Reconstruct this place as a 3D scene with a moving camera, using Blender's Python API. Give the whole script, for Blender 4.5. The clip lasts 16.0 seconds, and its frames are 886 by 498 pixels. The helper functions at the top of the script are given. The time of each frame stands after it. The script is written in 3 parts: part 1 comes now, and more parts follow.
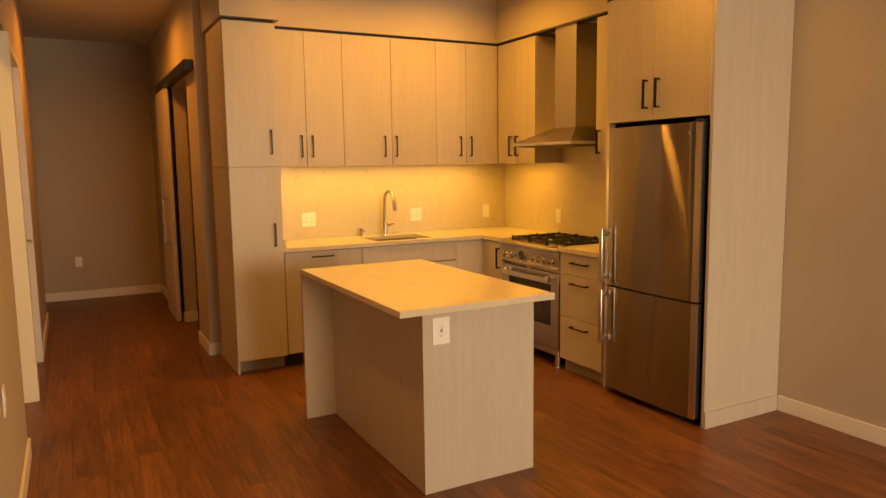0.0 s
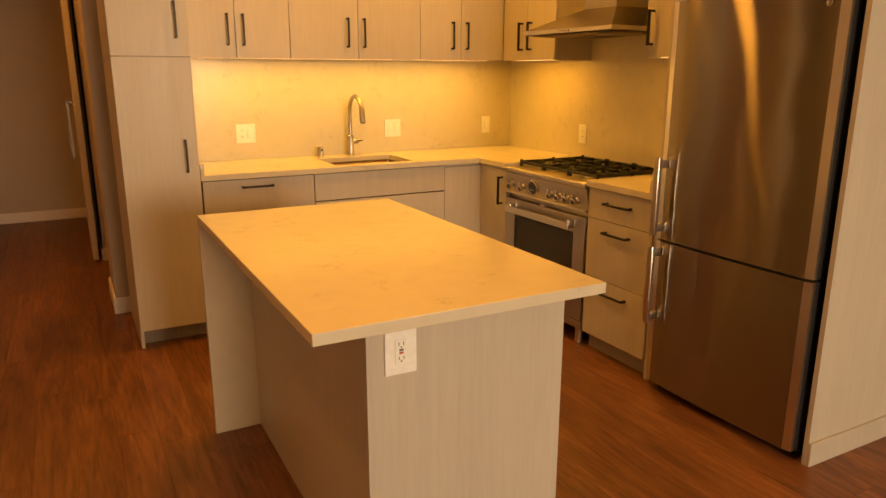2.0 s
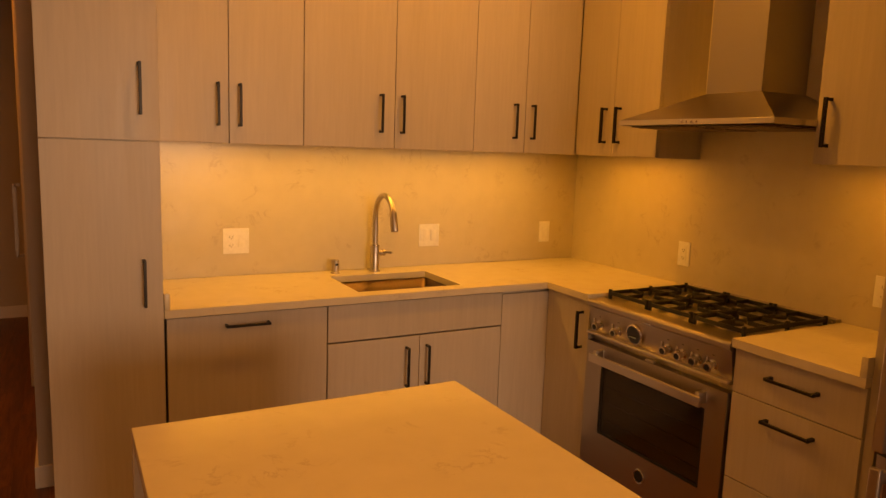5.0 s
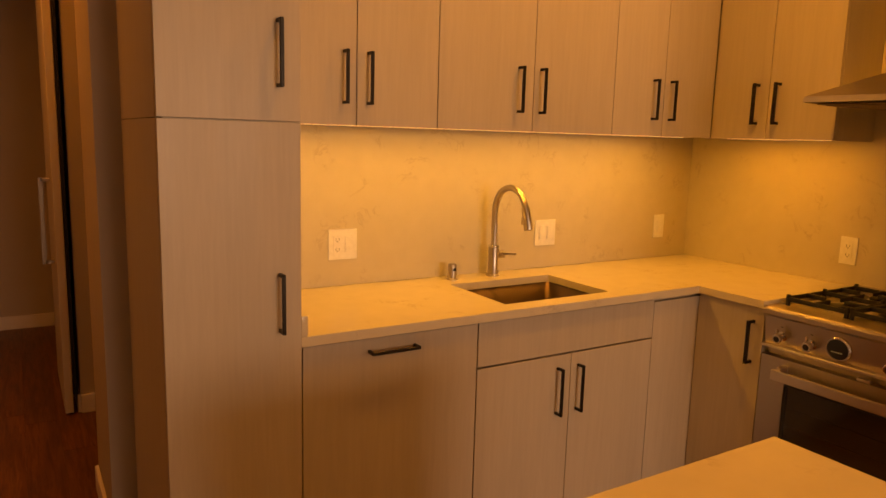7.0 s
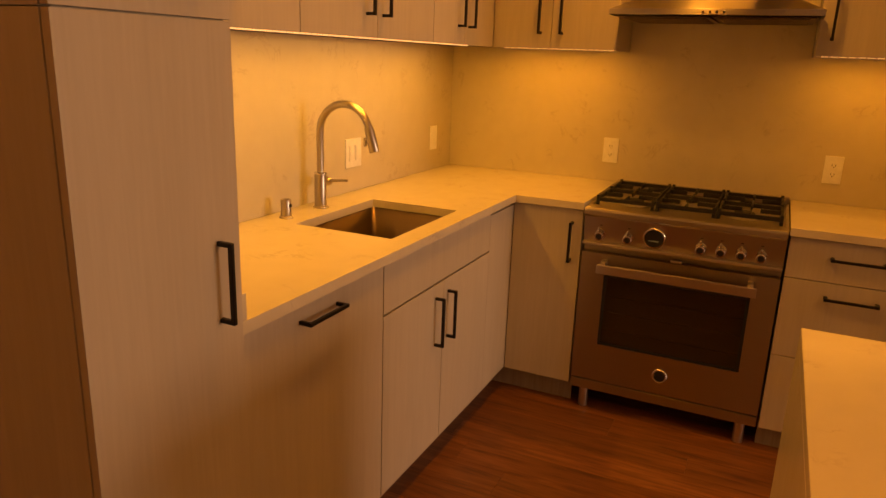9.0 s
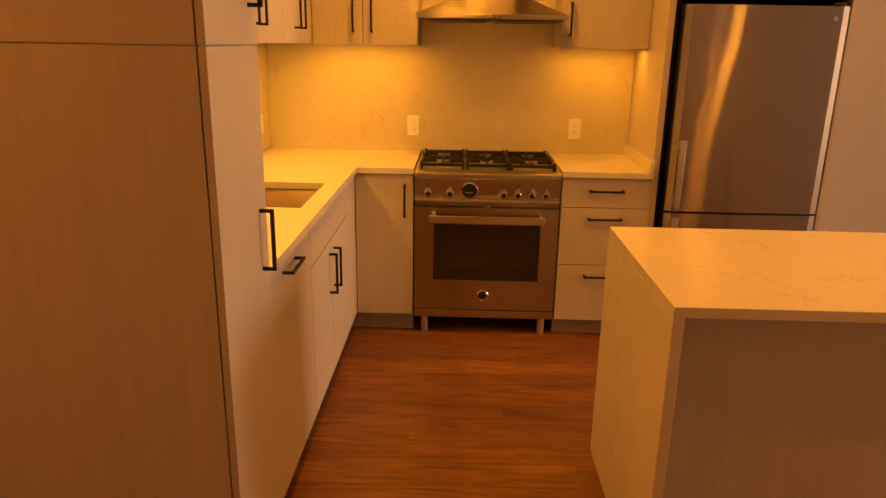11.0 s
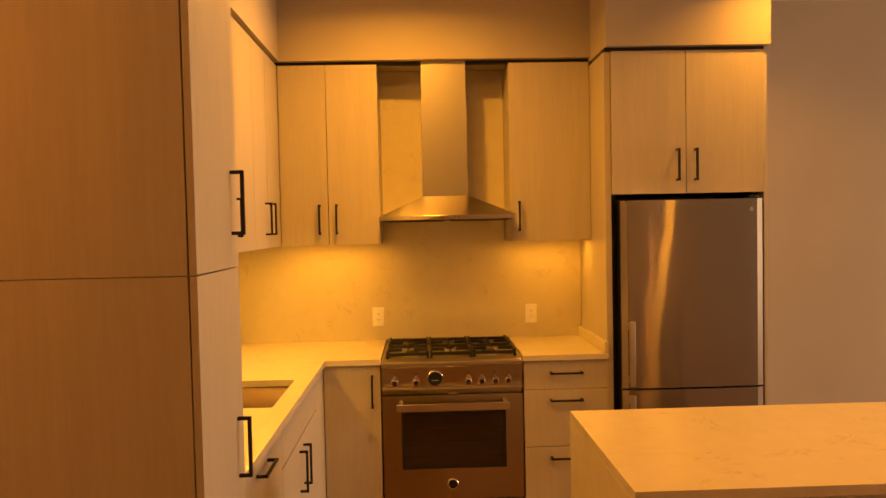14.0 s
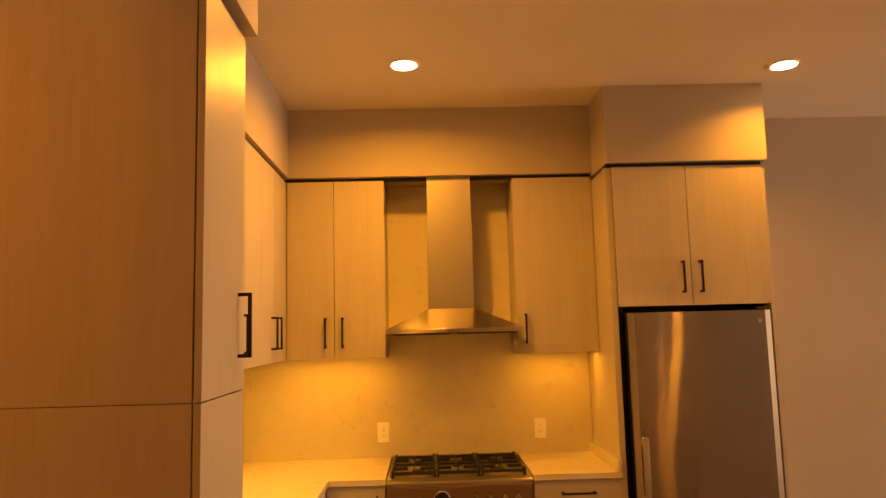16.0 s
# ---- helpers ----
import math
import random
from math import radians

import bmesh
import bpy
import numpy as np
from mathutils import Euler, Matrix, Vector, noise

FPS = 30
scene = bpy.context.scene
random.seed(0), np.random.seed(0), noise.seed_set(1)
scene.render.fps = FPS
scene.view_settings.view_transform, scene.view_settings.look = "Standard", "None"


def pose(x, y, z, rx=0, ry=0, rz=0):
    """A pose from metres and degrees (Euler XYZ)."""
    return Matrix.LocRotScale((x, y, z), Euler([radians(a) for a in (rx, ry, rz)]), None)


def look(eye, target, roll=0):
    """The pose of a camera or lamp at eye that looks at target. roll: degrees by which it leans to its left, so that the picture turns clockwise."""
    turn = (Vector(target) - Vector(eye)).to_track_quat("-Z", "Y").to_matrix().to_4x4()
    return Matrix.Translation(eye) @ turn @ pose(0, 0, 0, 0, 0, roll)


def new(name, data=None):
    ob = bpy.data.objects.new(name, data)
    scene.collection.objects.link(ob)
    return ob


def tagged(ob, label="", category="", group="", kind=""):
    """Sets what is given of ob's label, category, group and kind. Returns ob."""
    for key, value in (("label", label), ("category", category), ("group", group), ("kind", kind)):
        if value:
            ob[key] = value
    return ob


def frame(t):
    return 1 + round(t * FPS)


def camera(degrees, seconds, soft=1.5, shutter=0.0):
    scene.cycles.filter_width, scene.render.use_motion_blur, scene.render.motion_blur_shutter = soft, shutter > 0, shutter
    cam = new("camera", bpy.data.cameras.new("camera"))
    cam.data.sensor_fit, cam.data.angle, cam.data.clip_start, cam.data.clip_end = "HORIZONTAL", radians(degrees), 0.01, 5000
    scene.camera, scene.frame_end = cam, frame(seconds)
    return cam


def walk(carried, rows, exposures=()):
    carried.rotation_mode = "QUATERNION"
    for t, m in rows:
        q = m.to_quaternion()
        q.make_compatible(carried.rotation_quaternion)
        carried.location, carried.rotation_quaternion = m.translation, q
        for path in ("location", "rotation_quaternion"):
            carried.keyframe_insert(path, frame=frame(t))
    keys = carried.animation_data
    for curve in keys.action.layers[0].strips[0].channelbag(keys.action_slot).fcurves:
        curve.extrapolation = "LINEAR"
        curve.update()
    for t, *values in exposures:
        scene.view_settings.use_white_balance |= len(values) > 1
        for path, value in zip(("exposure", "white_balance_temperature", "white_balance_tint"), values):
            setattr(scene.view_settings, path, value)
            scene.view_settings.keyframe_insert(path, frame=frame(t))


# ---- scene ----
cam = camera(64.8, 16.0)
PATH = [
    (0, (1.136, 2.127, 1.521), (2.067, 3.88, 1.28), -0.8),
    (0.5, (1.351, 2.459, 1.482), (2.248, 4.224, 1.201), -0.6),
    (1, (1.577, 2.768, 1.471), (2.432, 4.53, 1.068), 0.1),
    (1.5, (1.74, 3.088, 1.476), (2.64, 4.828, 1.072), 0.7),
    (2, (1.902, 3.386, 1.449), (2.818, 5.095, 0.957), 0.1),
    (2.5, (2.068, 3.688, 1.482), (2.964, 5.399, 0.965), -1.2),
    (3, (2.077, 3.989, 1.492), (2.959, 5.717, 1.006), -1.8),
    (3.5, (2.121, 4.212, 1.518), (3.076, 5.92, 1.105), -1.1),
    (4, (2.199, 4.415, 1.544), (3.17, 6.143, 1.275), 1.3),
    (4.2, (2.212, 4.476, 1.545), (3.159, 6.217, 1.276), 1.9),
    (6.3, (2.027, 4.965, 1.499), (3.026, 6.669, 1.185), 1.7),
    (6.5, (1.961, 5.111, 1.496), (2.991, 6.799, 1.197), 1.2),
    (7, (1.833, 5.368, 1.489), (2.867, 7.051, 1.175), 1.6),
    (7.5, (1.678, 5.586, 1.499), (2.938, 7.099, 1.151), 0.8),
    (8, (1.624, 5.815, 1.48), (3.036, 7.175, 1.087), 2.1),
    (8.5, (1.586, 6.006, 1.499), (3.176, 7.126, 1.034), 2.7),
    (9, (1.438, 6.264, 1.47), (3.187, 7.076, 0.939), 2.1),
    (9.5, (1.361, 6.488, 1.459), (3.163, 7.154, 0.903), 1.7),
    (10, (1.243, 6.674, 1.482), (3.138, 7.208, 1.127), 0.8),
    (10.2, (1.092, 6.676, 1.511), (3.013, 7.042, 1.089), 0.7),
    (12.3, (0.53, 6.722, 1.553), (2.454, 6.582, 1.025), 1.1),
    (12.5, (0.528, 6.719, 1.565), (2.468, 6.565, 1.106), 0.8),
    (13, (0.534, 6.714, 1.586), (2.504, 6.602, 1.262), -0.2),
    (13.5, (0.529, 6.709, 1.607), (2.521, 6.654, 1.435), -0.6),
    (14, (0.517, 6.698, 1.626), (2.515, 6.635, 1.556), -1.2),
    (14.5, (0.52, 6.7, 1.64), (2.518, 6.633, 1.659), -0.9),
    (15, (0.513, 6.7, 1.656), (2.51, 6.639, 1.759), -1.0),
    (15.5, (0.516, 6.705, 1.664), (2.506, 6.634, 1.851), -1.3),
    (16, (0.516, 6.703, 1.67), (2.502, 6.648, 1.9), -1.5),
]
EXPOSURES = [
    (0.0, -0.31, 7500, 18), (2.0, -0.26, 7330, 16), (3.0, -0.57, 7750, 20), (4.0, -1.02, 8500, 36), (7.0, -0.94, 8650, 37), (9.0, -0.86, 8650, 39),
    (10.2, -0.55, 8700, 40), (12.5, 0.38, 7850, 26), (13.5, 0.1, 7950, 25), (14.5, -0.26, 8450, 29), (16.0, -0.27, 8700, 31),
]
walk(cam, [(t, look(eye, target, roll)) for t, eye, target, roll in PATH], EXPOSURES)

# ---------------------------------------------------------------- world and large lights
world = bpy.data.worlds.new("world")
scene.world = world
world.use_nodes = True
sky = world.node_tree.nodes.new("ShaderNodeTexSky")
sky.sky_type, sky.sun_disc = "NISHITA", False
sky.sun_elevation, sky.sun_rotation = radians(12), radians(200)
backing = world.node_tree.nodes["Background"]
backing.inputs["Strength"].default_value = 0.08
world.node_tree.links.new(sky.outputs[0], backing.inputs["Color"])

WARM = (1.0, 0.443, 0.041)
HALL = (1.0, 0.335, 0.028)
DAY = (1.0, 0.80, 0.54)
STRIP = (1.0, 0.525, 0.066)


def area_lamp(name, m, sx, sy, watts, colour, shape="RECTANGLE", spread=180):
    data = bpy.data.lights.new(name, "AREA")
    data.shape, data.size, data.size_y = shape, sx, sy
    data.energy, data.color, data.spread = watts, colour, radians(spread)
    ob = new(name, data)
    ob.matrix_world = m
    return ob


# daylight through the living room's window, in the wall behind the start of the walk
area_lamp("window_daylight", pose(3.55, -1.93, 1.6, 68, 0, 0), 2.3, 1.7, 232, DAY, spread=150)
# recessed ceiling lamps: kitchen, living room and hallway
# last row: unseen fill lamp added beyond the side opening to brighten its jamb
DOWNLIGHTS_AND_FILL = [(3.85, 6.78, 24, 164), (2.95, 6.78, 14, 160), (3.93, 4.83, 9, 136), (2.4, 4.65, 11.5, 125), (1.45, 4.56, 9, 130), (1.45, 7.85, 3.6, 135), (1.45, 8.9, 21, 160), (0.45, 5.9, 27, 160)]
for lx, ly, watts, beam in DOWNLIGHTS_AND_FILL:
    area_lamp("downlight_and_fill_glow", pose(lx, ly, 2.962), 0.11, 0.11, watts, STRIP if lx < 1 else HALL if lx < 2 else WARM, "DISK", beam)
# light strips under the wall cabinets
area_lamp("strip_glow", pose(3.53, 7.60, 1.517), 1.95, 0.02, 10.6, STRIP)
area_lamp("strip_glow", pose(4.66, 7.22, 1.517), 0.02, 0.52, 2.4, WARM)
area_lamp("strip_glow", pose(4.66, 5.94, 1.517), 0.02, 0.42, 1.9, WARM)


# ---------------------------------------------------------------- materials
def graph(name):
    m = bpy.data.materials.new(name)
    m.use_nodes = True
    return m, m.node_tree.nodes, m.node_tree.links, m.node_tree.nodes["Principled BSDF"]


def node(nodes, kind, **values):
    n = nodes.new(kind)
    for key, value in values.items():
        n.inputs[key.replace("_", " ")].default_value = value
    return n


def stretched(nodes, links, scale):
    """World position, scaled along each axis."""
    where = nodes.new("ShaderNodeNewGeometry")
    mul = nodes.new("ShaderNodeVectorMath")
    mul.operation = "MULTIPLY"
    mul.inputs[1].default_value = scale
    links.new(where.outputs["Position"], mul.inputs[0])
    return mul.outputs[0]


def ramp(nodes, links, source, stops):
    r = nodes.new("ShaderNodeValToRGB")
    while len(r.color_ramp.elements) < len(stops):
        r.color_ramp.elements.new(0.5)
    for e, (at, c) in zip(r.color_ramp.elements, stops):
        e.position = at
        e.color = (*c, 1) if len(c) == 3 else c
    links.new(source, r.inputs[0])
    return r.outputs[0]


def mixed(nodes, links, fac, a, b, how="MIX"):
    m = nodes.new("ShaderNodeMix")
    m.data_type, m.blend_type = "RGBA", how
    for socket, value in ((m.inputs[0], fac), (m.inputs[6], a), (m.inputs[7], b)):
        if isinstance(value, (float, int)):
            socket.default_value = value
        elif isinstance(value, tuple):
            socket.default_value = (*value, 1)
        else:
            links.new(value, socket)
    return m.outputs[2]


def bumped(nodes, links, bsdf, height, strength, distance):
    b = node(nodes, "ShaderNodeBump", Strength=strength, Distance=distance)
    links.new(height, b.inputs["Height"])
    links.new(b.outputs[0], bsdf.inputs["Normal"])


def wood(name, dark, light, grain, rough, spread=0.12, bump=0.05):
    """Fine straight grain along the axis whose scale is small."""
    m, nodes, links, bsdf = graph(name)
    info = nodes.new("ShaderNodeObjectInfo")
    shift = nodes.new("ShaderNodeVectorMath")
    shift.operation = "ADD"
    links.new(stretched(nodes, links, grain), shift.inputs[0])
    far = nodes.new("ShaderNodeMath")
    far.operation = "MULTIPLY"
    far.inputs[1].default_value = 40.0
    links.new(info.outputs["Random"], far.inputs[0])
    links.new(far.outputs[0], shift.inputs[1])
    fine = node(nodes, "ShaderNodeTexNoise", Scale=1.0, Detail=6.0, Roughness=0.62, Distortion=0.4)
    links.new(shift.outputs[0], fine.inputs["Vector"])
    broad = node(nodes, "ShaderNodeTexNoise", Scale=0.17, Detail=3.0, Roughness=0.5, Distortion=0.8)
    links.new(shift.outputs[0], broad.inputs["Vector"])
    col = ramp(nodes, links, fine.outputs[0], [(0.3, dark), (0.72, light)])
    wide = ramp(nodes, links, broad.outputs[0], [(0.3, (1 - spread,) * 3), (0.7, (1 + spread * 0.6,) * 3)])
    col = mixed(nodes, links, 1.0, col, wide, "MULTIPLY")
    each = ramp(nodes, links, info.outputs["Random"], [(0.0, (1 - spread,) * 3), (1.0, (1.0, 1.0, 1.0))])
    col = mixed(nodes, links, 1.0, col, each, "MULTIPLY")
    links.new(col, bsdf.inputs["Base Color"])
    gloss = ramp(nodes, links, broad.outputs[0], [(0.2, (rough - 0.06,) * 3), (0.8, (rough + 0.08,) * 3)])
    links.new(gloss, bsdf.inputs["Roughness"])
    bumped(nodes, links, bsdf, fine.outputs[0], bump, 0.004)
    return m


def plank_wood(name):
    """Red-brown vinyl plank: long streaks, short dark flecks and broad patches, each plank with its own tone."""
    m, nodes, links, bsdf = graph(name)
    info = nodes.new("ShaderNodeObjectInfo")
    isle = nodes.new("ShaderNodeNewGeometry")
    own = nodes.new("ShaderNodeMath")
    own.operation = "ADD"
    links.new(info.outputs["Random"], own.inputs[0])
    links.new(isle.outputs["Random Per Island"], own.inputs[1])
    far = nodes.new("ShaderNodeMath")
    far.operation = "MULTIPLY"
    far.inputs[1].default_value = 53.0
    links.new(own.outputs[0], far.inputs[0])

    def layer(scale, detail, rough, twist):
        shift = nodes.new("ShaderNodeVectorMath")
        shift.operation = "ADD"
        links.new(stretched(nodes, links, scale), shift.inputs[0])
        links.new(far.outputs[0], shift.inputs[1])
        n = node(nodes, "ShaderNodeTexNoise", Scale=1.0, Detail=detail, Roughness=rough, Distortion=twist)
        links.new(shift.outputs[0], n.inputs["Vector"])
        return n.outputs[0]

    streak = layer((30, 2.2, 30), 5.0, 0.6, 1.3)
    fleck = layer((70, 5.5, 70), 3.0, 0.55, 0.6)
    patch = layer((7, 1.6, 7), 2.0, 0.5, 1.0)
    col = ramp(nodes, links, streak, [(0.30, (0.098, 0.034, 0.014)), (0.5, (0.172, 0.065, 0.025)), (0.70, (0.242, 0.103, 0.041))])
    col = mixed(nodes, links, 1.0, col, ramp(nodes, links, fleck, [(0.34, (0.7, 0.66, 0.64)), (0.5, (1.0, 1.0, 1.0))]), "MULTIPLY")
    col = mixed(nodes, links, 1.0, col, ramp(nodes, links, patch, [(0.3, (0.74, 0.72, 0.70)), (0.7, (1.18, 1.18, 1.18))]), "MULTIPLY")
    tone = nodes.new("ShaderNodeMath")
    tone.operation = "FRACT"
    links.new(far.outputs[0], tone.inputs[0])
    col = mixed(nodes, links, 1.0, col, ramp(nodes, links, tone.outputs[0], [(0.0, (0.80, 0.78, 0.77)), (1.0, (1.12, 1.12, 1.12))]), "MULTIPLY")
    links.new(col, bsdf.inputs["Base Color"])
    links.new(ramp(nodes, links, patch, [(0.2, (0.34,) * 3), (0.8, (0.46,) * 3)]), bsdf.inputs["Roughness"])
    bumped(nodes, links, bsdf, streak, 0.07, 0.003)
    return m


def paint(name, colour, rough=0.75, bump=0.03, vary=0.05, scale=160.0):
    m, nodes, links, bsdf = graph(name)
    at = stretched(nodes, links, (1, 1, 1))
    big = node(nodes, "ShaderNodeTexNoise", Scale=1.3, Detail=3.0)
    fine = node(nodes, "ShaderNodeTexNoise", Scale=scale, Detail=2.0)
    links.new(at, big.inputs["Vector"])
    links.new(at, fine.inputs["Vector"])
    col = ramp(nodes, links, big.outputs[0], [(0.3, tuple(c * (1 - vary) for c in colour)), (0.7, tuple(min(1, c * (1 + vary)) for c in colour))])
    links.new(col, bsdf.inputs["Base Color"])
    bsdf.inputs["Roughness"].default_value = rough
    bumped(nodes, links, bsdf, fine.outputs[0], bump, 0.002)
    return m


def steel(name, colour, rough, brush):
    """Satin metal with a fine brushed grain. brush: scale per axis, small along the brushing."""
    m, nodes, links, bsdf = graph(name)
    fine = node(nodes, "ShaderNodeTexNoise", Scale=1.0, Detail=4.0, Roughness=0.6)
    links.new(stretched(nodes, links, brush), fine.inputs["Vector"])
    col = ramp(nodes, links, fine.outputs[0], [(0.3, tuple(c * 0.96 for c in colour)), (0.7, colour)])
    links.new(col, bsdf.inputs["Base Color"])
    links.new(ramp(nodes, links, fine.outputs[0], [(0.3, (rough * 0.93,) * 3), (0.7, (rough * 1.07,) * 3)]), bsdf.inputs["Roughness"])
    bsdf.inputs["Metallic"].default_value = 1.0
    return m


def brushed_sheet(name, colour, rough, stretch, wave):
    """Sheet steel brushed along y: highlights draw out into upright streaks, which waver where the sheet buckles."""
    m, nodes, links, bsdf = graph(name)
    gloss = nodes.new("ShaderNodeBsdfAnisotropic")
    gloss.distribution = "BECKMANN"
    along = nodes.new("ShaderNodeCombineXYZ")
    along.inputs[1].default_value = 1.0
    links.new(along.outputs[0], gloss.inputs["Tangent"])
    gloss.inputs["Roughness"].default_value, gloss.inputs["Anisotropy"].default_value = rough, stretch
    fine = node(nodes, "ShaderNodeTexNoise", Scale=1.0, Detail=3.0, Roughness=0.6)
    links.new(stretched(nodes, links, (3, 3, 300)), fine.inputs["Vector"])
    links.new(ramp(nodes, links, fine.outputs[0], [(0.3, tuple(c * 0.96 for c in colour)), (0.7, colour)]), gloss.inputs["Color"])
    big = node(nodes, "ShaderNodeTexNoise", Scale=1.0, Detail=1.0)
    links.new(stretched(nodes, links, (2.6, 2.6, 2.2)), big.inputs["Vector"])
    b = node(nodes, "ShaderNodeBump", Strength=wave, Distance=0.05)
    links.new(big.outputs[0], b.inputs["Height"])
    links.new(b.outputs[0], gloss.inputs["Normal"])
    links.new(gloss.outputs[0], nodes["Material Output"].inputs["Surface"])
    return m


def quartz(name):
    m, nodes, links, bsdf = graph(name)
    at = stretched(nodes, links, (1, 1, 1))
    warp = node(nodes, "ShaderNodeTexNoise", Scale=8.0, Detail=6.0, Roughness=0.65, Distortion=0.9)
    mask = node(nodes, "ShaderNodeTexNoise", Scale=8.5, Detail=3.0)
    cloud = node(nodes, "ShaderNodeTexNoise", Scale=14.0, Detail=5.0)
    for n in (warp, mask, cloud):
        links.new(at, n.inputs["Vector"])
    off = nodes.new("ShaderNodeMath")
    off.operation = "SUBTRACT"
    off.inputs[1].default_value = 0.5
    links.new(warp.outputs[0], off.inputs[0])
    size = nodes.new("ShaderNodeMath")
    size.operation = "ABSOLUTE"
    links.new(off.outputs[0], size.inputs[0])
    line = ramp(nodes, links, size.outputs[0], [(0.0, (1, 1, 1)), (0.03, (0, 0, 0))])
    where = ramp(nodes, links, mask.outputs[0], [(0.56, (0, 0, 0)), (0.66, (1, 1, 1))])
    vein = mixed(nodes, links, 1.0, line, where, "MULTIPLY")
    soft = nodes.new("ShaderNodeMath")
    soft.operation = "MULTIPLY"
    soft.inputs[1].default_value = 0.33
    links.new(vein, soft.inputs[0])
    ground = ramp(nodes, links, cloud.outputs[0], [(0.3, (0.608, 0.556, 0.430)), (0.7, (0.640, 0.586, 0.460))])
    links.new(mixed(nodes, links, soft.outputs[0], ground, (0.33, 0.25, 0.18)), bsdf.inputs["Base Color"])
    bsdf.inputs["Roughness"].default_value = 0.2
    bsdf.inputs["Specular IOR Level"].default_value = 0.28
    return m


def plain(name, colour, rough=0.4, metal=0.0, emit=0.0):
    m, nodes, links, bsdf = graph(name)
    at = stretched(nodes, links, (1, 1, 1))
    n = node(nodes, "ShaderNodeTexNoise", Scale=60.0, Detail=3.0)
    links.new(at, n.inputs["Vector"])
    links.new(ramp(nodes, links, n.outputs[0], [(0.3, tuple(c * 0.92 for c in colour)), (0.7, colour)]), bsdf.inputs["Base Color"])
    bsdf.inputs["Roughness"].default_value, bsdf.inputs["Metallic"].default_value = rough, metal
    if emit:
        bsdf.inputs["Emission Color"].default_value = (*colour, 1)
        bsdf.inputs["Emission Strength"].default_value = emit
    return m


FRONT = wood("pale_oak_laminate", (0.497, 0.449, 0.374), (0.545, 0.496, 0.417), (85, 85, 5.0), 0.38, 0.05, 0.008)
KICK = wood("grey_kick_laminate", (0.30, 0.26, 0.215), (0.40, 0.35, 0.29), (95, 95, 3.2), 0.5, 0.05)
PLANK = plank_wood("red_brown_plank")
STONE = quartz("warm_white_quartz")
WALL = paint("greige_wall_paint", (0.47, 0.42, 0.36), 0.8)
CEILING = paint("ceiling_paint", (0.71, 0.67, 0.61), 0.85)
TRIM = paint("white_trim_paint", (0.76, 0.74, 0.70), 0.45, 0.01, 0.02)
DOORPAINT = paint("door_paint", (0.60, 0.56, 0.50), 0.5, 0.01, 0.03)
SHEET = brushed_sheet("brushed_steel", (0.355, 0.32, 0.285), 0.195, 0.87, 0.13)
HOODSTEEL = steel("hood_steel", (0.40, 0.375, 0.345), 0.50, (3, 3, 260))
CANOPYSTEEL = brushed_sheet("canopy_steel", (0.60, 0.565, 0.52), 0.34, 0.6, 0.04)
RANGESHEET = brushed_sheet("range_sheet", (0.455, 0.41, 0.36), 0.345, 0.55, 0.06)
BARSTEEL = steel("bar_steel", (0.66, 0.61, 0.55), 0.30, (120, 8, 120))
RANGESTEEL = steel("range_steel", (0.48, 0.43, 0.375), 0.33, (3, 3, 260))
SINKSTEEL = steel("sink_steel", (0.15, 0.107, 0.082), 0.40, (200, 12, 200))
SATIN = steel("brushed_nickel", (0.50, 0.455, 0.41), 0.33, (120, 120, 30))
CHROME = steel("satin_nickel", (0.66, 0.64, 0.61), 0.18, (80, 80, 80))
BLACK = plain("black_bronze_metal", (0.022, 0.018, 0.015), 0.38, 0.6)
IRON = plain("cast_iron", (0.006, 0.006, 0.006), 0.45)
# near-black plastic, also used to paint the shade inside gaps
DARK = plain("dark_plastic_and_gap_shade", (0.008, 0.008, 0.008), 0.6)
GLASS = plain("oven_glass", (0.022, 0.018, 0.012), 0.06)
tint_nodes = GLASS.node_tree.nodes
see = tint_nodes.new("ShaderNodeBsdfTransparent")
see.inputs["Color"].default_value = (0.82, 0.77, 0.68, 1)
blend = tint_nodes.new("ShaderNodeMixShader")
blend.inputs["Fac"].default_value = 0.6
tint_nodes["Principled BSDF"].inputs["Specular IOR Level"].default_value = 1.0
GLASS.node_tree.links.new(tint_nodes["Principled BSDF"].outputs[0], blend.inputs[1])
GLASS.node_tree.links.new(see.outputs[0], blend.inputs[2])
GLASS.node_tree.links.new(blend.outputs[0], tint_nodes["Material Output"].inputs["Surface"])
ENAMEL = plain("oven_enamel", (0.36, 0.31, 0.22), 0.4)
PLASTIC = plain("white_plastic", (0.9, 0.9, 0.88), 0.35)
SLOT = plain("outlet_slot", (0.05, 0.045, 0.04), 0.5)
RED = plain("red_button", (0.5, 0.05, 0.03), 0.4)
BURNER = plain("burner_alloy", (0.55, 0.52, 0.48), 0.42, 0.9)
LAMP = plain("lamp_diffuser", (1.0, 0.72, 0.36), 0.4, 0.0, 14.0)
LED = plain("light_strip", (1.0, 0.62, 0.24), 0.4, 0.0, 2.2)
DIAL = plain("dial_face", (0.02, 0.025, 0.03), 0.15)
GREEN = plain("dial_figures", (0.35, 0.5, 0.5), 0.4)


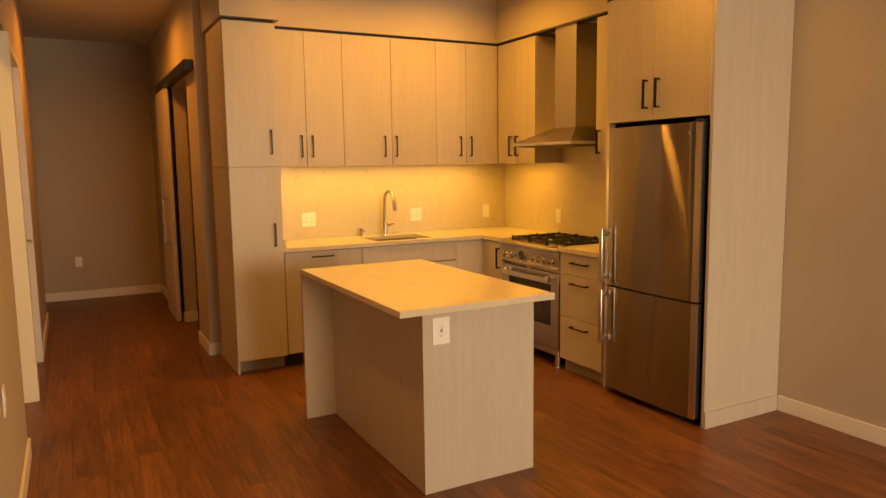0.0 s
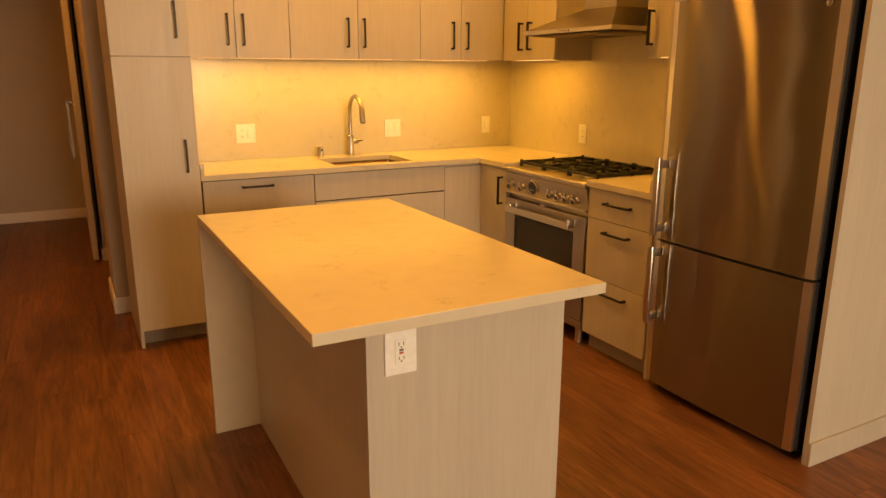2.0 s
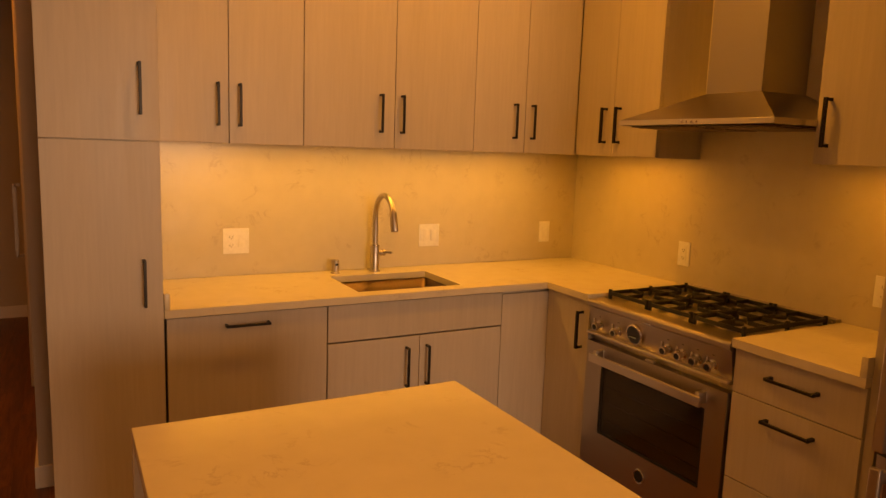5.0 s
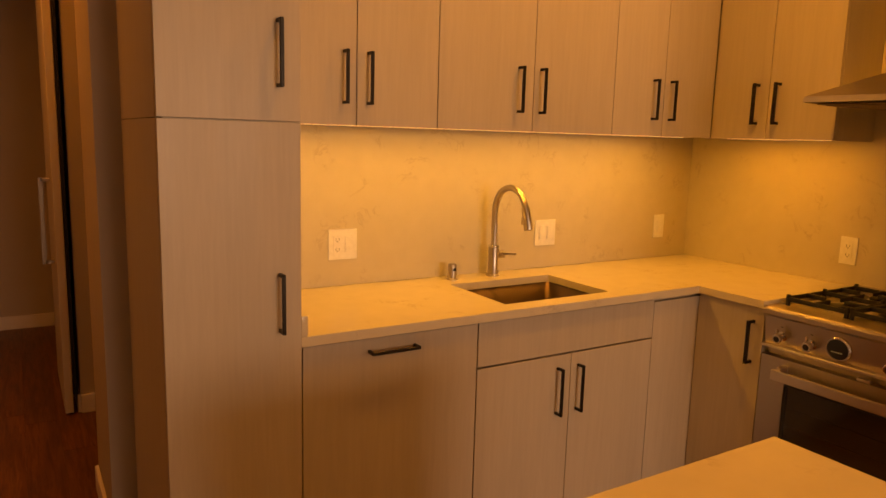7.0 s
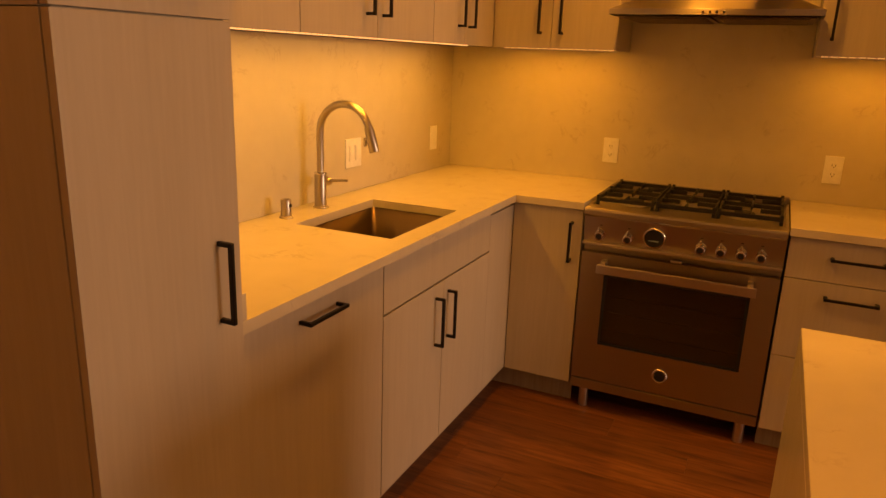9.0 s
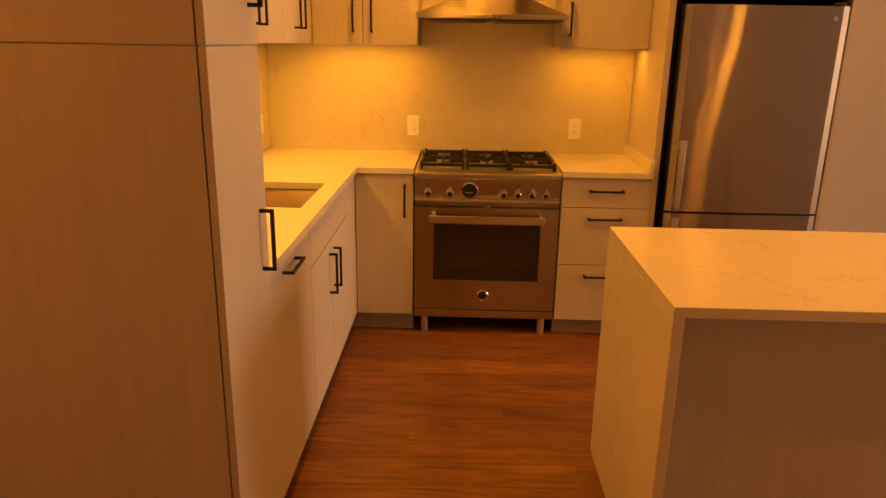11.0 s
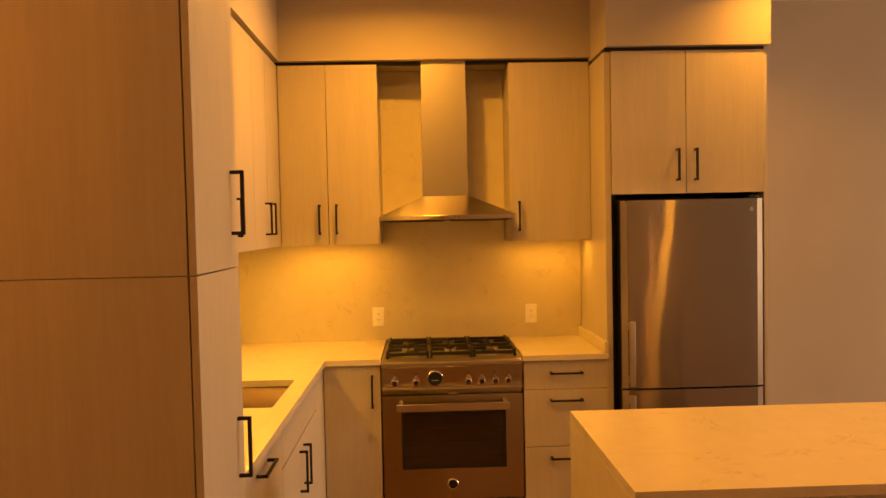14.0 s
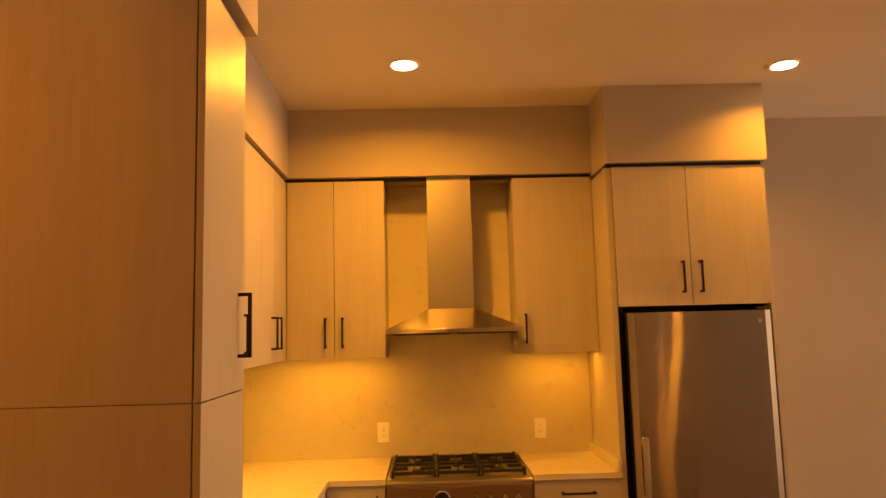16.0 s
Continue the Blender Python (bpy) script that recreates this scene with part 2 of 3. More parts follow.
# ---------------------------------------------------------------- building blocks
def box(bm, x0, x1, y0, y1, z0, z1, bevel=0.0):
    made = bmesh.ops.create_cube(bm, size=1.0)["verts"]
    for v in made:
        v.co = Vector(((x0 + x1) / 2 + v.co.x * (x1 - x0), (y0 + y1) / 2 + v.co.y * (y1 - y0), (z0 + z1) / 2 + v.co.z * (z1 - z0)))
    if bevel:
        edges = list({e for v in made for e in v.link_edges})
        bmesh.ops.bevel(bm, geom=edges, offset=bevel, segments=2, profile=0.5, affect="EDGES")
    return bm


def boxes(rows, bevel=0.0):
    bm = bmesh.new()
    for row in rows:
        box(bm, *row, bevel)
    return bm


def rod(bm, a, b, r0, r1=None, n=20):
    """A closed cylinder or cone from a to b."""
    a, b = Vector(a), Vector(b)
    m = Matrix.Translation((a + b) / 2) @ (b - a).to_track_quat("Z", "Y").to_matrix().to_4x4()
    bmesh.ops.create_cone(bm, cap_ends=True, segments=n, radius1=r0, radius2=r0 if r1 is None else r1, depth=(b - a).length, matrix=m)
    return bm


def tube(bm, points, r, n=18):
    """A round tube swept through points."""
    pts = [Vector(p) for p in points]
    rings, side = [], None
    for i, p in enumerate(pts):
        ahead = (pts[min(i + 1, len(pts) - 1)] - pts[max(i - 1, 0)]).normalized()
        side = (side or ahead.orthogonal())
        side = (side - ahead * side.dot(ahead)).normalized()
        up = ahead.cross(side)
        rings.append([bm.verts.new(p + r * (math.cos(a) * side + math.sin(a) * up)) for a in (2 * math.pi * k / n for k in range(n))])
    for lower, upper in zip(rings, rings[1:]):
        for k in range(n):
            bm.faces.new((lower[k], lower[(k + 1) % n], upper[(k + 1) % n], upper[k]))
    bm.faces.new(rings[0][::-1])
    bm.faces.new(rings[-1])
    return bm


def lathe(bm, centre, axis, profile, n=28):
    """Spins (radius, height) rows about an axis through centre."""
    m = Matrix.Translation(centre) @ Vector(axis).to_track_quat("Z", "Y").to_matrix().to_4x4()
    rings = [[bm.verts.new(m @ Vector((r * math.cos(2 * math.pi * k / n), r * math.sin(2 * math.pi * k / n), h))) for k in range(n)] for r, h in profile]
    for lower, upper in zip(rings, rings[1:]):
        for k in range(n):
            bm.faces.new((lower[k], lower[(k + 1) % n], upper[(k + 1) % n], upper[k]))
    bm.faces.new(rings[0][::-1])
    bm.faces.new(rings[-1])
    return bm


def slab(xs, ys, holes, z0, z1, bevel=0.0):
    """A flat slab over a grid of cells, without those in holes."""
    bm = bmesh.new()
    vert = {}

    def v(i, j, z):
        if (i, j, z) not in vert:
            vert[i, j, z] = bm.verts.new((xs[i], ys[j], z))
        return vert[i, j, z]

    cells = {(i, j) for i in range(len(xs) - 1) for j in range(len(ys) - 1)} - set(holes)
    for i, j in cells:
        ring = [(i, j), (i + 1, j), (i + 1, j + 1), (i, j + 1)]
        bm.faces.new([v(*c, z1) for c in ring])
        bm.faces.new([v(*c, z0) for c in ring[::-1]])
        for (a, b), near in zip(zip(ring, ring[1:] + ring[:1]), ((i, j - 1), (i + 1, j), (i, j + 1), (i - 1, j))):
            if near not in cells:
                bm.faces.new([v(*a, z0), v(*b, z0), v(*b, z1), v(*a, z1)])
    if bevel:
        sharp = [e for e in bm.edges if len(e.link_faces) == 2 and e.calc_face_angle() > 1.0]
        bmesh.ops.bevel(bm, geom=sharp, offset=bevel, segments=2, profile=0.5, affect="EDGES")
    return bm


def crisp(data):
    """Keep broad flat faces flat: their edges are sharp, small rounded ones stay smooth."""
    sides = {}
    for poly in data.polygons:
        for key in poly.edge_keys:
            sides.setdefault(key, []).append(poly)
    for edge in data.edges:
        faces = sides.get(tuple(sorted(edge.vertices)), [])
        if len(faces) == 2:
            turn = faces[0].normal.angle(faces[1].normal, 0.0)
            edge.use_edge_sharp = turn > 0.61 or (turn > 0.1 and max(faces[0].area, faces[1].area) > 0.0015)


def mesh_of(name, bm, material, smooth=False):
    data = bpy.data.meshes.new(name)
    bmesh.ops.recalc_face_normals(bm, faces=bm.faces)
    bm.to_mesh(data)
    bm.free()
    if smooth:
        data.shade_smooth()
        data.set_sharp_from_angle(angle=radians(35))
        if material is not SHEET:
            crisp(data)
    data.materials.append(material)
    return data


def thing(name, base, label, category, group="", kind=""):
    """An empty at the thing's base."""
    ob = new(name)
    ob.location = base
    ob.empty_display_size = 0.05
    return tagged(ob, label, category, group, kind)


def part(name, bm, material, parent, label="", smooth=True):
    """A bmesh in world places as one mesh under a thing or part."""
    ob = new(name, mesh_of(name, bm, material, smooth))
    if parent:
        bpy.context.view_layer.update()
        ob.parent = parent
        ob.matrix_parent_inverse = parent.matrix_world.inverted()
    return tagged(ob, label)


def structure(name, bm, material, label, category, smooth=False):
    return tagged(new(name, mesh_of(name, bm, material, smooth)), label, category, kind="structure")


# ---------------------------------------------------------------- the shell
H = 2.98
structure("ceiling", slab([-1.3, 5.0], [-2.12, 11.42], [], H, H + 0.12), CEILING, "smooth off-white painted plaster ceiling", "ceiling")
floor = structure("floor", slab([-1.3, 5.0], [-2.12, 11.42], [], -0.14, -0.006), DARK, "floor of red-brown wood-look planks", "floor")
structure("wall_sink", boxes([(2.18, 5.0, 7.86, 8.0, 0, H)]), WALL, "greige painted wall behind the sink counter", "wall")
structure("wall_stove", boxes([(4.87, 5.0, -2.0, 7.86, 0, H)]), WALL, "greige painted wall behind range and refrigerator", "wall")
structure("wall_hall", boxes([(2.06, 2.18, 7.93, 8.44, 0, H), (2.06, 2.18, 8.44, 9.35, 2.27, H), (2.06, 2.18, 9.35, 11.3, 0, H)]), WALL, "greige painted hallway wall with a doorway", "wall")
structure("wall_hall_end", boxes([(-1.3, 5.0, 11.3, 11.42, 0, H)]), WALL, "greige painted wall at the hallway's end", "wall")
structure("wall_side", boxes([(0.73, 0.845, -2.0, 6.34, 0, H), (0.73, 0.845, 6.34, 7.35, 2.38, H), (0.73, 0.845, 7.35, 7.5, 0, H), (0.73, 0.845, 7.5, 8.42, 2.3, H), (0.73, 0.845, 8.42, 10.08, 0, H)]), WALL, "greige painted wall with an open doorway", "wall")
structure("wall_window", boxes([(-1.3, 2.35, -2.12, -2.0, 0, H), (4.75, 5.0, -2.12, -2.0, 0, H), (2.35, 4.75, -2.12, -2.0, 0, 0.65), (2.35, 4.75, -2.12, -2.0, 2.55, H)]), WALL, "greige painted wall with a wide window opening", "wall")
structure("wall_side_room", boxes([(-1.3, -1.18, -2.0, 11.3, 0, H), (-1.18, 0.73, 5.0, 5.1, 0, H), (-1.18, 0.73, 8.9, 9.0, 0, H)]), WALL, "plain greige walls of the adjoining room", "wall")
structure("wall_hall_room", boxes([(3.5, 3.6, 8.0, 11.3, 0, H), (2.165, 3.5, 10.6, 10.7, 0, H)]), WALL, "plain greige walls of the room off the hallway", "wall")
window = structure("window_1", boxes([(2.35, 4.75, -2.1, -2.02, 0.65, 0.71), (2.35, 4.75, -2.1, -2.02, 2.49, 2.55), (2.35, 2.41, -2.1, -2.02, 0.71, 2.49), (4.69, 4.75, -2.1, -2.02, 0.71, 2.49)], 0.004), TRIM, "white painted window frame", "window")

# boxed-in drywall above the cabinets
structure("soffit_sink", boxes([(2.53, 4.87, 7.485, 7.86, 2.572, H)]), WALL, "boxed-in drywall soffit above sink wall cabinets", "soffit")
structure("soffit_stove", boxes([(4.54, 4.87, 5.70, 7.485, 2.572, H)]), WALL, "boxed-in drywall soffit above range wall cabinets", "soffit")
structure("soffit_fridge", boxes([(4.205, 4.87, 4.815, 5.70, 2.55, H)]), WALL, "boxed-in drywall soffit above the refrigerator cabinet", "soffit")
structure("soffit_pantry", boxes([(2.12, 2.53, 7.185, 7.86, 2.555, H), (2.12, 2.18, 7.86, 7.93, 2.555, H)]), WALL, "boxed-in drywall soffit above the pantry cabinet", "soffit")


def skirting(rows):
    bm = bmesh.new()
    for row in rows:
        box(bm, *row, 0.003)
    return bm


structure("baseboard", skirting([
    (4.856, 4.87, -2.0, 4.81, 0, 0.095),
    (2.045, 2.06, 7.915, 8.44, 0, 0.1), (2.06, 2.18, 7.915, 7.93, 0, 0.1),
    (2.045, 2.06, 9.35, 11.285, 0, 0.1), (2.06, 2.18, 9.335, 9.35, 0, 0.1),
    (-1.18, 2.045, 11.285, 11.3, 0, 0.1),
    (0.845, 0.859, -2.0, 6.34, 0, 0.1), (0.845, 0.859, 8.52, 10.094, 0, 0.1), (0.73, 0.845, 10.08, 10.094, 0, 0.1), (0.735, 0.845, 6.34, 6.354, 0, 0.1),
]), TRIM, "white painted baseboard along the walls", "baseboard")
structure("trim_doorway", skirting([(0.72, 0.862, 7.335, 7.352, 0, 2.38), (0.845, 0.862, 7.352, 7.42, 0, 2.38)]), TRIM, "white painted casing of the open doorway", "door casing")

# hinged hall door, closed, in its frame
door = structure("door_1", boxes([(0.76, 0.80, 7.505, 8.415, 0.01, 2.295)], 0.003), DOORPAINT, "closed off-white flush door in the hallway", "door")
part("door_frame", skirting([(0.75, 0.857, 7.43, 7.505, 0, 2.36), (0.75, 0.857, 8.415, 8.49, 0, 2.36), (0.75, 0.857, 7.505, 8.415, 2.295, 2.36)]), TRIM, door, "white painted door frame")
bm = lathe(bmesh.new(), (0.80, 8.34, 0.98), (1, 0, 0), [(0.026, 0), (0.026, 0.008), (0.01, 0.01), (0.01, 0.05)])
tube(bm, [(0.846, 8.345, 0.98), (0.85, 8.3, 0.98), (0.85, 8.22, 0.98)], 0.008)
part("door_handle", bm, CHROME, door, "satin metal lever handle")


def pull(bm, a, b, out, r=0.005, stand=0.032):
    """A square bar pull from a to b on a front, standing off along out."""
    a, b, out = Vector(a), Vector(b), Vector(out)
    along = (b - a).normalized()
    third = along.cross(out)
    for p, q in ((a + out * stand - along * r, b + out * stand + along * r), (a, a + out * stand), (b, b + out * stand)):
        way = (q - p).normalized()
        other = third if abs(way.dot(out)) < 0.5 else along
        last = way.cross(other)
        made = bmesh.ops.create_cube(bm, size=1.0)["verts"]
        for v in made:
            v.co = (p + q) / 2 + way * v.co.x * (q - p).length + other * v.co.y * 2 * r + last * v.co.z * 2 * r
        bmesh.ops.bevel(bm, geom=list({e for v in made for e in v.link_edges}), offset=0.0012, segments=1, affect="EDGES")
    return bm


# sliding door on its black rail
slider = thing("sliding_door", (1.98, 9.6, 0), "open grey-white sliding door hung on a black rail", "sliding door")
part("leaf", boxes([(1.985, 2.024, 9.33, 10.08, 0.012, 2.275)], 0.003), DOORPAINT, slider)
# no real part: black strip paints the shade between leaf and wall
part("leaf_gap_shade", boxes([(2.027, 2.043, 9.332, 9.37, 0.11, 2.27)], 0.001), DARK, slider, "black strip painting the shaded gap behind the leaf")
part("rail", boxes([(1.985, 2.058, 8.0, 10.0, 2.285, 2.365)], 0.004), BLACK, slider, "black metal rail cover")
part("pull_handle", pull(bmesh.new(), (1.985, 9.52, 0.79), (1.985, 9.52, 1.22), (-1, 0, 0), 0.009, 0.045), HOODSTEEL, slider, "long brushed metal pull")

# ---------------------------------------------------------------- cabinets
OUT_Y, OUT_X = (0, -1, 0), (-1, 0, 0)
GAP = 0.0016


def front_y(parent, name, x0, x1, z0, z1, y, grip=None, thick=0.02):
    """A flat front facing -y with an optional pull given as two (x, z) ends."""
    ob = part(name, boxes([(x0 + GAP, x1 - GAP, y, y + thick, z0 + GAP, z1 - GAP)], 0.0012), FRONT, parent)
    if grip:
        (a, b), (c, d) = grip
        part("handle", pull(bmesh.new(), (a, y, b), (c, y, d), OUT_Y), BLACK, ob, "slim black bar pull")
    return ob


def front_x(parent, name, y0, y1, z0, z1, x, grip=None, thick=0.02):
    ob = part(name, boxes([(x, x + thick, y0 + GAP, y1 - GAP, z0 + GAP, z1 - GAP)], 0.0012), FRONT, parent)
    if grip:
        (a, b), (c, d) = grip
        part("handle", pull(bmesh.new(), (x, a, b), (x, c, d), OUT_X), BLACK, ob, "slim black bar pull")
    return ob


BY, UY = 7.236, 7.5      # faces of base and wall cabinets on the sink wall
BX, UX = 4.24, 4.565     # the same on the range wall
UT, UB = 2.553, 1.52     # top and underside of the wall cabinets

pantry = thing("pantry_cabinet", (2.32, 7.55, 0), "tall pale oak laminate pantry cabinet with two doors", "cabinet")
part("body", boxes([(2.152, 2.503, 7.233, 7.858, 0.1, 2.536)]), FRONT, pantry)
part("side_panel", boxes([(2.134, 2.151, 7.2345, 7.858, 0.004, 1.5185)], 0.0008), FRONT, pantry)
part("side_panel", boxes([(2.134, 2.151, 7.2345, 7.858, 1.5205, 2.536)], 0.0008), FRONT, pantry)
part("toe_kick", boxes([(2.152, 2.503, 7.32, 7.335, 0, 0.1)]), KICK, pantry)
front_y(pantry, "door", 2.133, 2.504, 0.105, 1.52, 7.213, ((2.441, 0.945), (2.441, 1.104)), 0.018)
front_y(pantry, "door", 2.133, 2.504, 1.52, 2.536, 7.213, ((2.441, 1.614), (2.441, 1.780)), 0.018)

UPPERS = "pale wall cabinets"


def upper_y(x0, xm, x1, grips):
    cab = thing("wall_cabinet", ((x0 + x1) / 2, 7.7, UB), "pale oak laminate wall cabinet with two doors", "cabinet", UPPERS)
    part("body", boxes([(x0 + 0.001, x1 - 0.001, UY + 0.021, 7.858, UB + 0.02, UT)]), FRONT, cab)
    front_y(cab, "door", x0, xm, UB, UT, UY, grips[0])
    front_y(cab, "door", xm, x1, UB, UT, UY, grips[1])
    return cab


def up_grip(x, z=1.594):
    return (x, z), (x, z + 0.16)


upper_y(2.508, 2.797, 3.105, (up_grip(2.752), up_grip(2.838)))
upper_y(3.105, 3.526, 3.943, (up_grip(3.454), up_grip(3.558)))
upper_y(3.943, 4.238, 4.562, (up_grip(4.170), up_grip(4.276)))
cab = thing("wall_cabinet", (4.7, 7.2, UB), "pale oak laminate corner wall cabinet with two doors", "cabinet", UPPERS)
part("body", boxes([(UX + 0.021, 4.868, 6.931, 7.498, UB + 0.02, UT), (UX + 0.021, 4.868, 6.931, 6.949, UB, UB + 0.02)]), FRONT, cab)
front_x(cab, "door", 7.226, 7.499, UB, UT, UX, up_grip(7.276, 1.588))
front_x(cab, "door", 6.93, 7.226, UB, UT, UX, up_grip(7.178, 1.588))
cab = thing("wall_cabinet", (4.7, 5.94, UB), "pale oak laminate wall cabinet with one door", "cabinet", UPPERS)
part("body", boxes([(UX + 0.021, 4.868, 5.702, 6.172, UB + 0.02, UT), (UX + 0.021, 4.868, 6.154, 6.172, UB, UB + 0.02)]), FRONT, cab)
front_x(cab, "door", 5.702, 6.172, UB, UT, UX, up_grip(6.124, 1.586))
# black fill set into the gap above the cabinets as painted shade
structure("trim_reveal_shade", boxes([(2.53, 4.60, 7.515, 7.55, UT, 2.572), (4.585, 4.62, 5.702, 7.515, UT, 2.572), (2.15, 2.50, 7.24, 7.30, 2.536, 2.555), (4.245, 4.3, 4.835, 5.698, 2.53, 2.55)]), DARK, "black strip painting the shade between cabinets and soffit", "trim")

LED_LABEL = "thin warm light strip under the wall cabinets"
for x0, x1, y0, y1 in ((2.53, 4.50, 7.594, 7.606), (4.654, 4.666, 6.96, 7.48), (4.654, 4.666, 5.73, 6.15)):
    strip = thing("light_strip", ((x0 + x1) / 2, (y0 + y1) / 2, 1.54), LED_LABEL, "light strip", "under-cabinet strips")
    part("channel", boxes([(x0, x1, y0, y1, 1.5255, 1.5395)], 0.001), SATIN, strip, "slim aluminium channel")
    n = int(max(x1 - x0, y1 - y0) / 0.03)
    beads = []
    for k in range(n):
        a, b = (k + 0.14) / n, (k + 0.86) / n
        beads.append((x0 + (x1 - x0) * a, x0 + (x1 - x0) * b, y0 + 0.001, y1 - 0.001, 1.5212, 1.5255) if x1 - x0 > 0.1 else (x0 + 0.001, x1 - 0.001, y0 + (y1 - y0) * a, y0 + (y1 - y0) * b, 1.5212, 1.5255))
    tagged(part("diode_row", boxes(beads), LED, strip, "row of small glowing warm diodes"), kind="stuff")

BASES = "pale base cabinets"
dish = thing("dishwasher", (2.82, 7.5, 0), "built-in dishwasher behind a pale oak panel", "dishwasher")
part("body", boxes([(2.506, 3.11, 7.26, 7.82, 0.11, 0.875)]), DARK, dish)
front_y(dish, "door_panel", 2.513, 3.128, 0.105, 0.880, BY, ((2.726, 0.838), (2.884, 0.838)))
part("toe_kick", boxes([(2.505, 3.128, 7.31, 7.325, 0, 0.11)]), DARK, dish, "black plastic toe kick")
base = thing("sink_cabinet", (3.55, 7.5, 0), "pale oak sink cabinet with two doors", "cabinet", BASES)
part("body", boxes([(3.132, 3.974, 7.257, 7.82, 0.1, 0.70)]), FRONT, base)
front_y(base, "false_front", 3.13, 3.976, 0.722, 0.880, BY)
front_y(base, "door", 3.13, 3.552, 0.105, 0.718, BY, ((3.487, 0.497), (3.487, 0.668)))
front_y(base, "door", 3.552, 3.976, 0.105, 0.718, BY, ((3.586, 0.497), (3.586, 0.668)))
part("toe_kick", boxes([(3.128, 3.976, 7.31, 7.325, 0, 0.1)]), KICK, base)
base = thing("corner_cabinet", (4.5, 7.2, 0), "pale oak corner base cabinet with one door", "cabinet", BASES)
part("body", boxes([(BX + 0.022, 4.86, 6.935, 7.235, 0.1, 0.88), (3.978, 4.86, 7.26, 7.82, 0.1, 0.88)]), FRONT, base)
part("filler", boxes([(3.978, BX + 0.02, BY + 0.001, BY + 0.021, 0.107, 0.867)], 0.001), FRONT, base)
front_x(base, "door", 6.93, 7.234, 0.105, 0.880, BX, ((6.974, 0.662), (6.974, 0.822)))
part("toe_kick", boxes([(4.295, 4.31, 6.93, 7.31, 0, 0.1), (3.976, 4.31, 7.31, 7.325, 0, 0.1)]), KICK, base)
base = thing("drawer_cabinet", (4.5, 5.93, 0), "pale oak base cabinet with three drawers", "cabinet", BASES)
part("body", boxes([(BX + 0.022, 4.86, 5.702, 6.158, 0.1, 0.88)]), FRONT, base)
for z0, z1, zh in ((0.724, 0.880, 0.815), (0.412, 0.724, 0.667), (0.095, 0.412, 0.352)):
    front_x(base, "drawer_front", 5.701, 6.16, z0, z1, BX, ((5.848, zh), (6.013, zh)))
part("toe_kick", boxes([(4.295, 4.31, 5.70, 6.16, 0, 0.095)]), KICK, base)

# refrigerator surround
PANELS = "refrigerator side panels"
side = thing("side_panel", (4.55, 5.685, 0), "tall pale oak panel beside the refrigerator", "panel", PANELS)
part("board", boxes([(4.252, 4.868, 5.668, 5.70, 0.0, 2.53)], 0.001), FRONT, side)
side = thing("side_panel", (4.55, 4.825, 0), "tall pale oak end panel beside the refrigerator", "panel", PANELS)
part("board", boxes([(4.236, 4.868, 4.822, 4.842, 0.0, 2.53)], 0.001), FRONT, side)
part("base_strip", boxes([(4.236, 4.856, 4.81, 4.8215, 0.0, 0.095)], 0.001), FRONT, side)
cab = thing("fridge_cabinet", (4.5, 5.25, 1.765), "pale oak cabinet with two doors above the refrigerator", "cabinet")
part("body", boxes([(4.255, 4.868, 4.844, 5.666, 1.77, 2.53)]), FRONT, cab)
front_x(cab, "door", 5.266, 5.667, 1.766, 2.53, 4.23, up_grip(5.316, 1.84))
front_x(cab, "door", 4.843, 5.266, 1.766, 2.53, 4.23, up_grip(5.218, 1.84))

# ---------------------------------------------------------------- worktops
Z0, Z1 = 0.884, 0.914
top = tagged(part("worktop", slab([2.506, 3.287, 3.79, 4.222, 4.868], [6.927, 7.222, 7.302, 7.67, 7.84],
     [(0, 0), (1, 0), (2, 0), (1, 2)], Z0, Z1, 0.002), STONE, None), "warm white quartz worktop with faint brown veins", "worktop")
part("side_splash", boxes([(2.506, 2.526, 7.222, 7.826, Z1 + 0.0005, Z1 + 0.062)], 0.002), STONE, top)
top2 = tagged(part("worktop", slab([4.222, 4.868], [5.70, 6.163], [], Z0, Z1, 0.002), STONE, None), "short warm white quartz worktop beside the range", "worktop")
part("side_splash", boxes([(4.222, 4.85, 5.7005, 5.7205, Z1 + 0.0005, Z1 + 0.062)], 0.002), STONE, top2)
structure("backsplash_sink", boxes([(2.506, 4.848, 7.828, 7.858, Z1 + 0.0005, UB + 0.004)]), STONE, "warm white quartz backsplash behind the sink", "backsplash")
structure("backsplash_range", boxes([(4.848, 4.868, 5.702, 7.8278, Z1 + 0.0005, UB + 0.004), (4.848, 4.868, 6.174, 6.929, UB + 0.004, 2.57), (4.848, 4.868, 6.165, 6.925, 0.5, Z1)]), STONE, "warm white quartz backsplash behind the range", "backsplash")

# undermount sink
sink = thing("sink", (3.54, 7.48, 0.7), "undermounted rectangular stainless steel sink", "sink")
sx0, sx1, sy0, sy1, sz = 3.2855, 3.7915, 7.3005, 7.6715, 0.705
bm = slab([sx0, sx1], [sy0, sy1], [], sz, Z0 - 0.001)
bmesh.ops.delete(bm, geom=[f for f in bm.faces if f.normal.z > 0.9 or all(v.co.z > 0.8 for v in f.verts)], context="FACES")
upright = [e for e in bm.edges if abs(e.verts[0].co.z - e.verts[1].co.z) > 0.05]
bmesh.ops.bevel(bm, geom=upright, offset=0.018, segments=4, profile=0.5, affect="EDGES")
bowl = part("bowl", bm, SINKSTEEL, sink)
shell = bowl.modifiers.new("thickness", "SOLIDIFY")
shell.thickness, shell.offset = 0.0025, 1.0
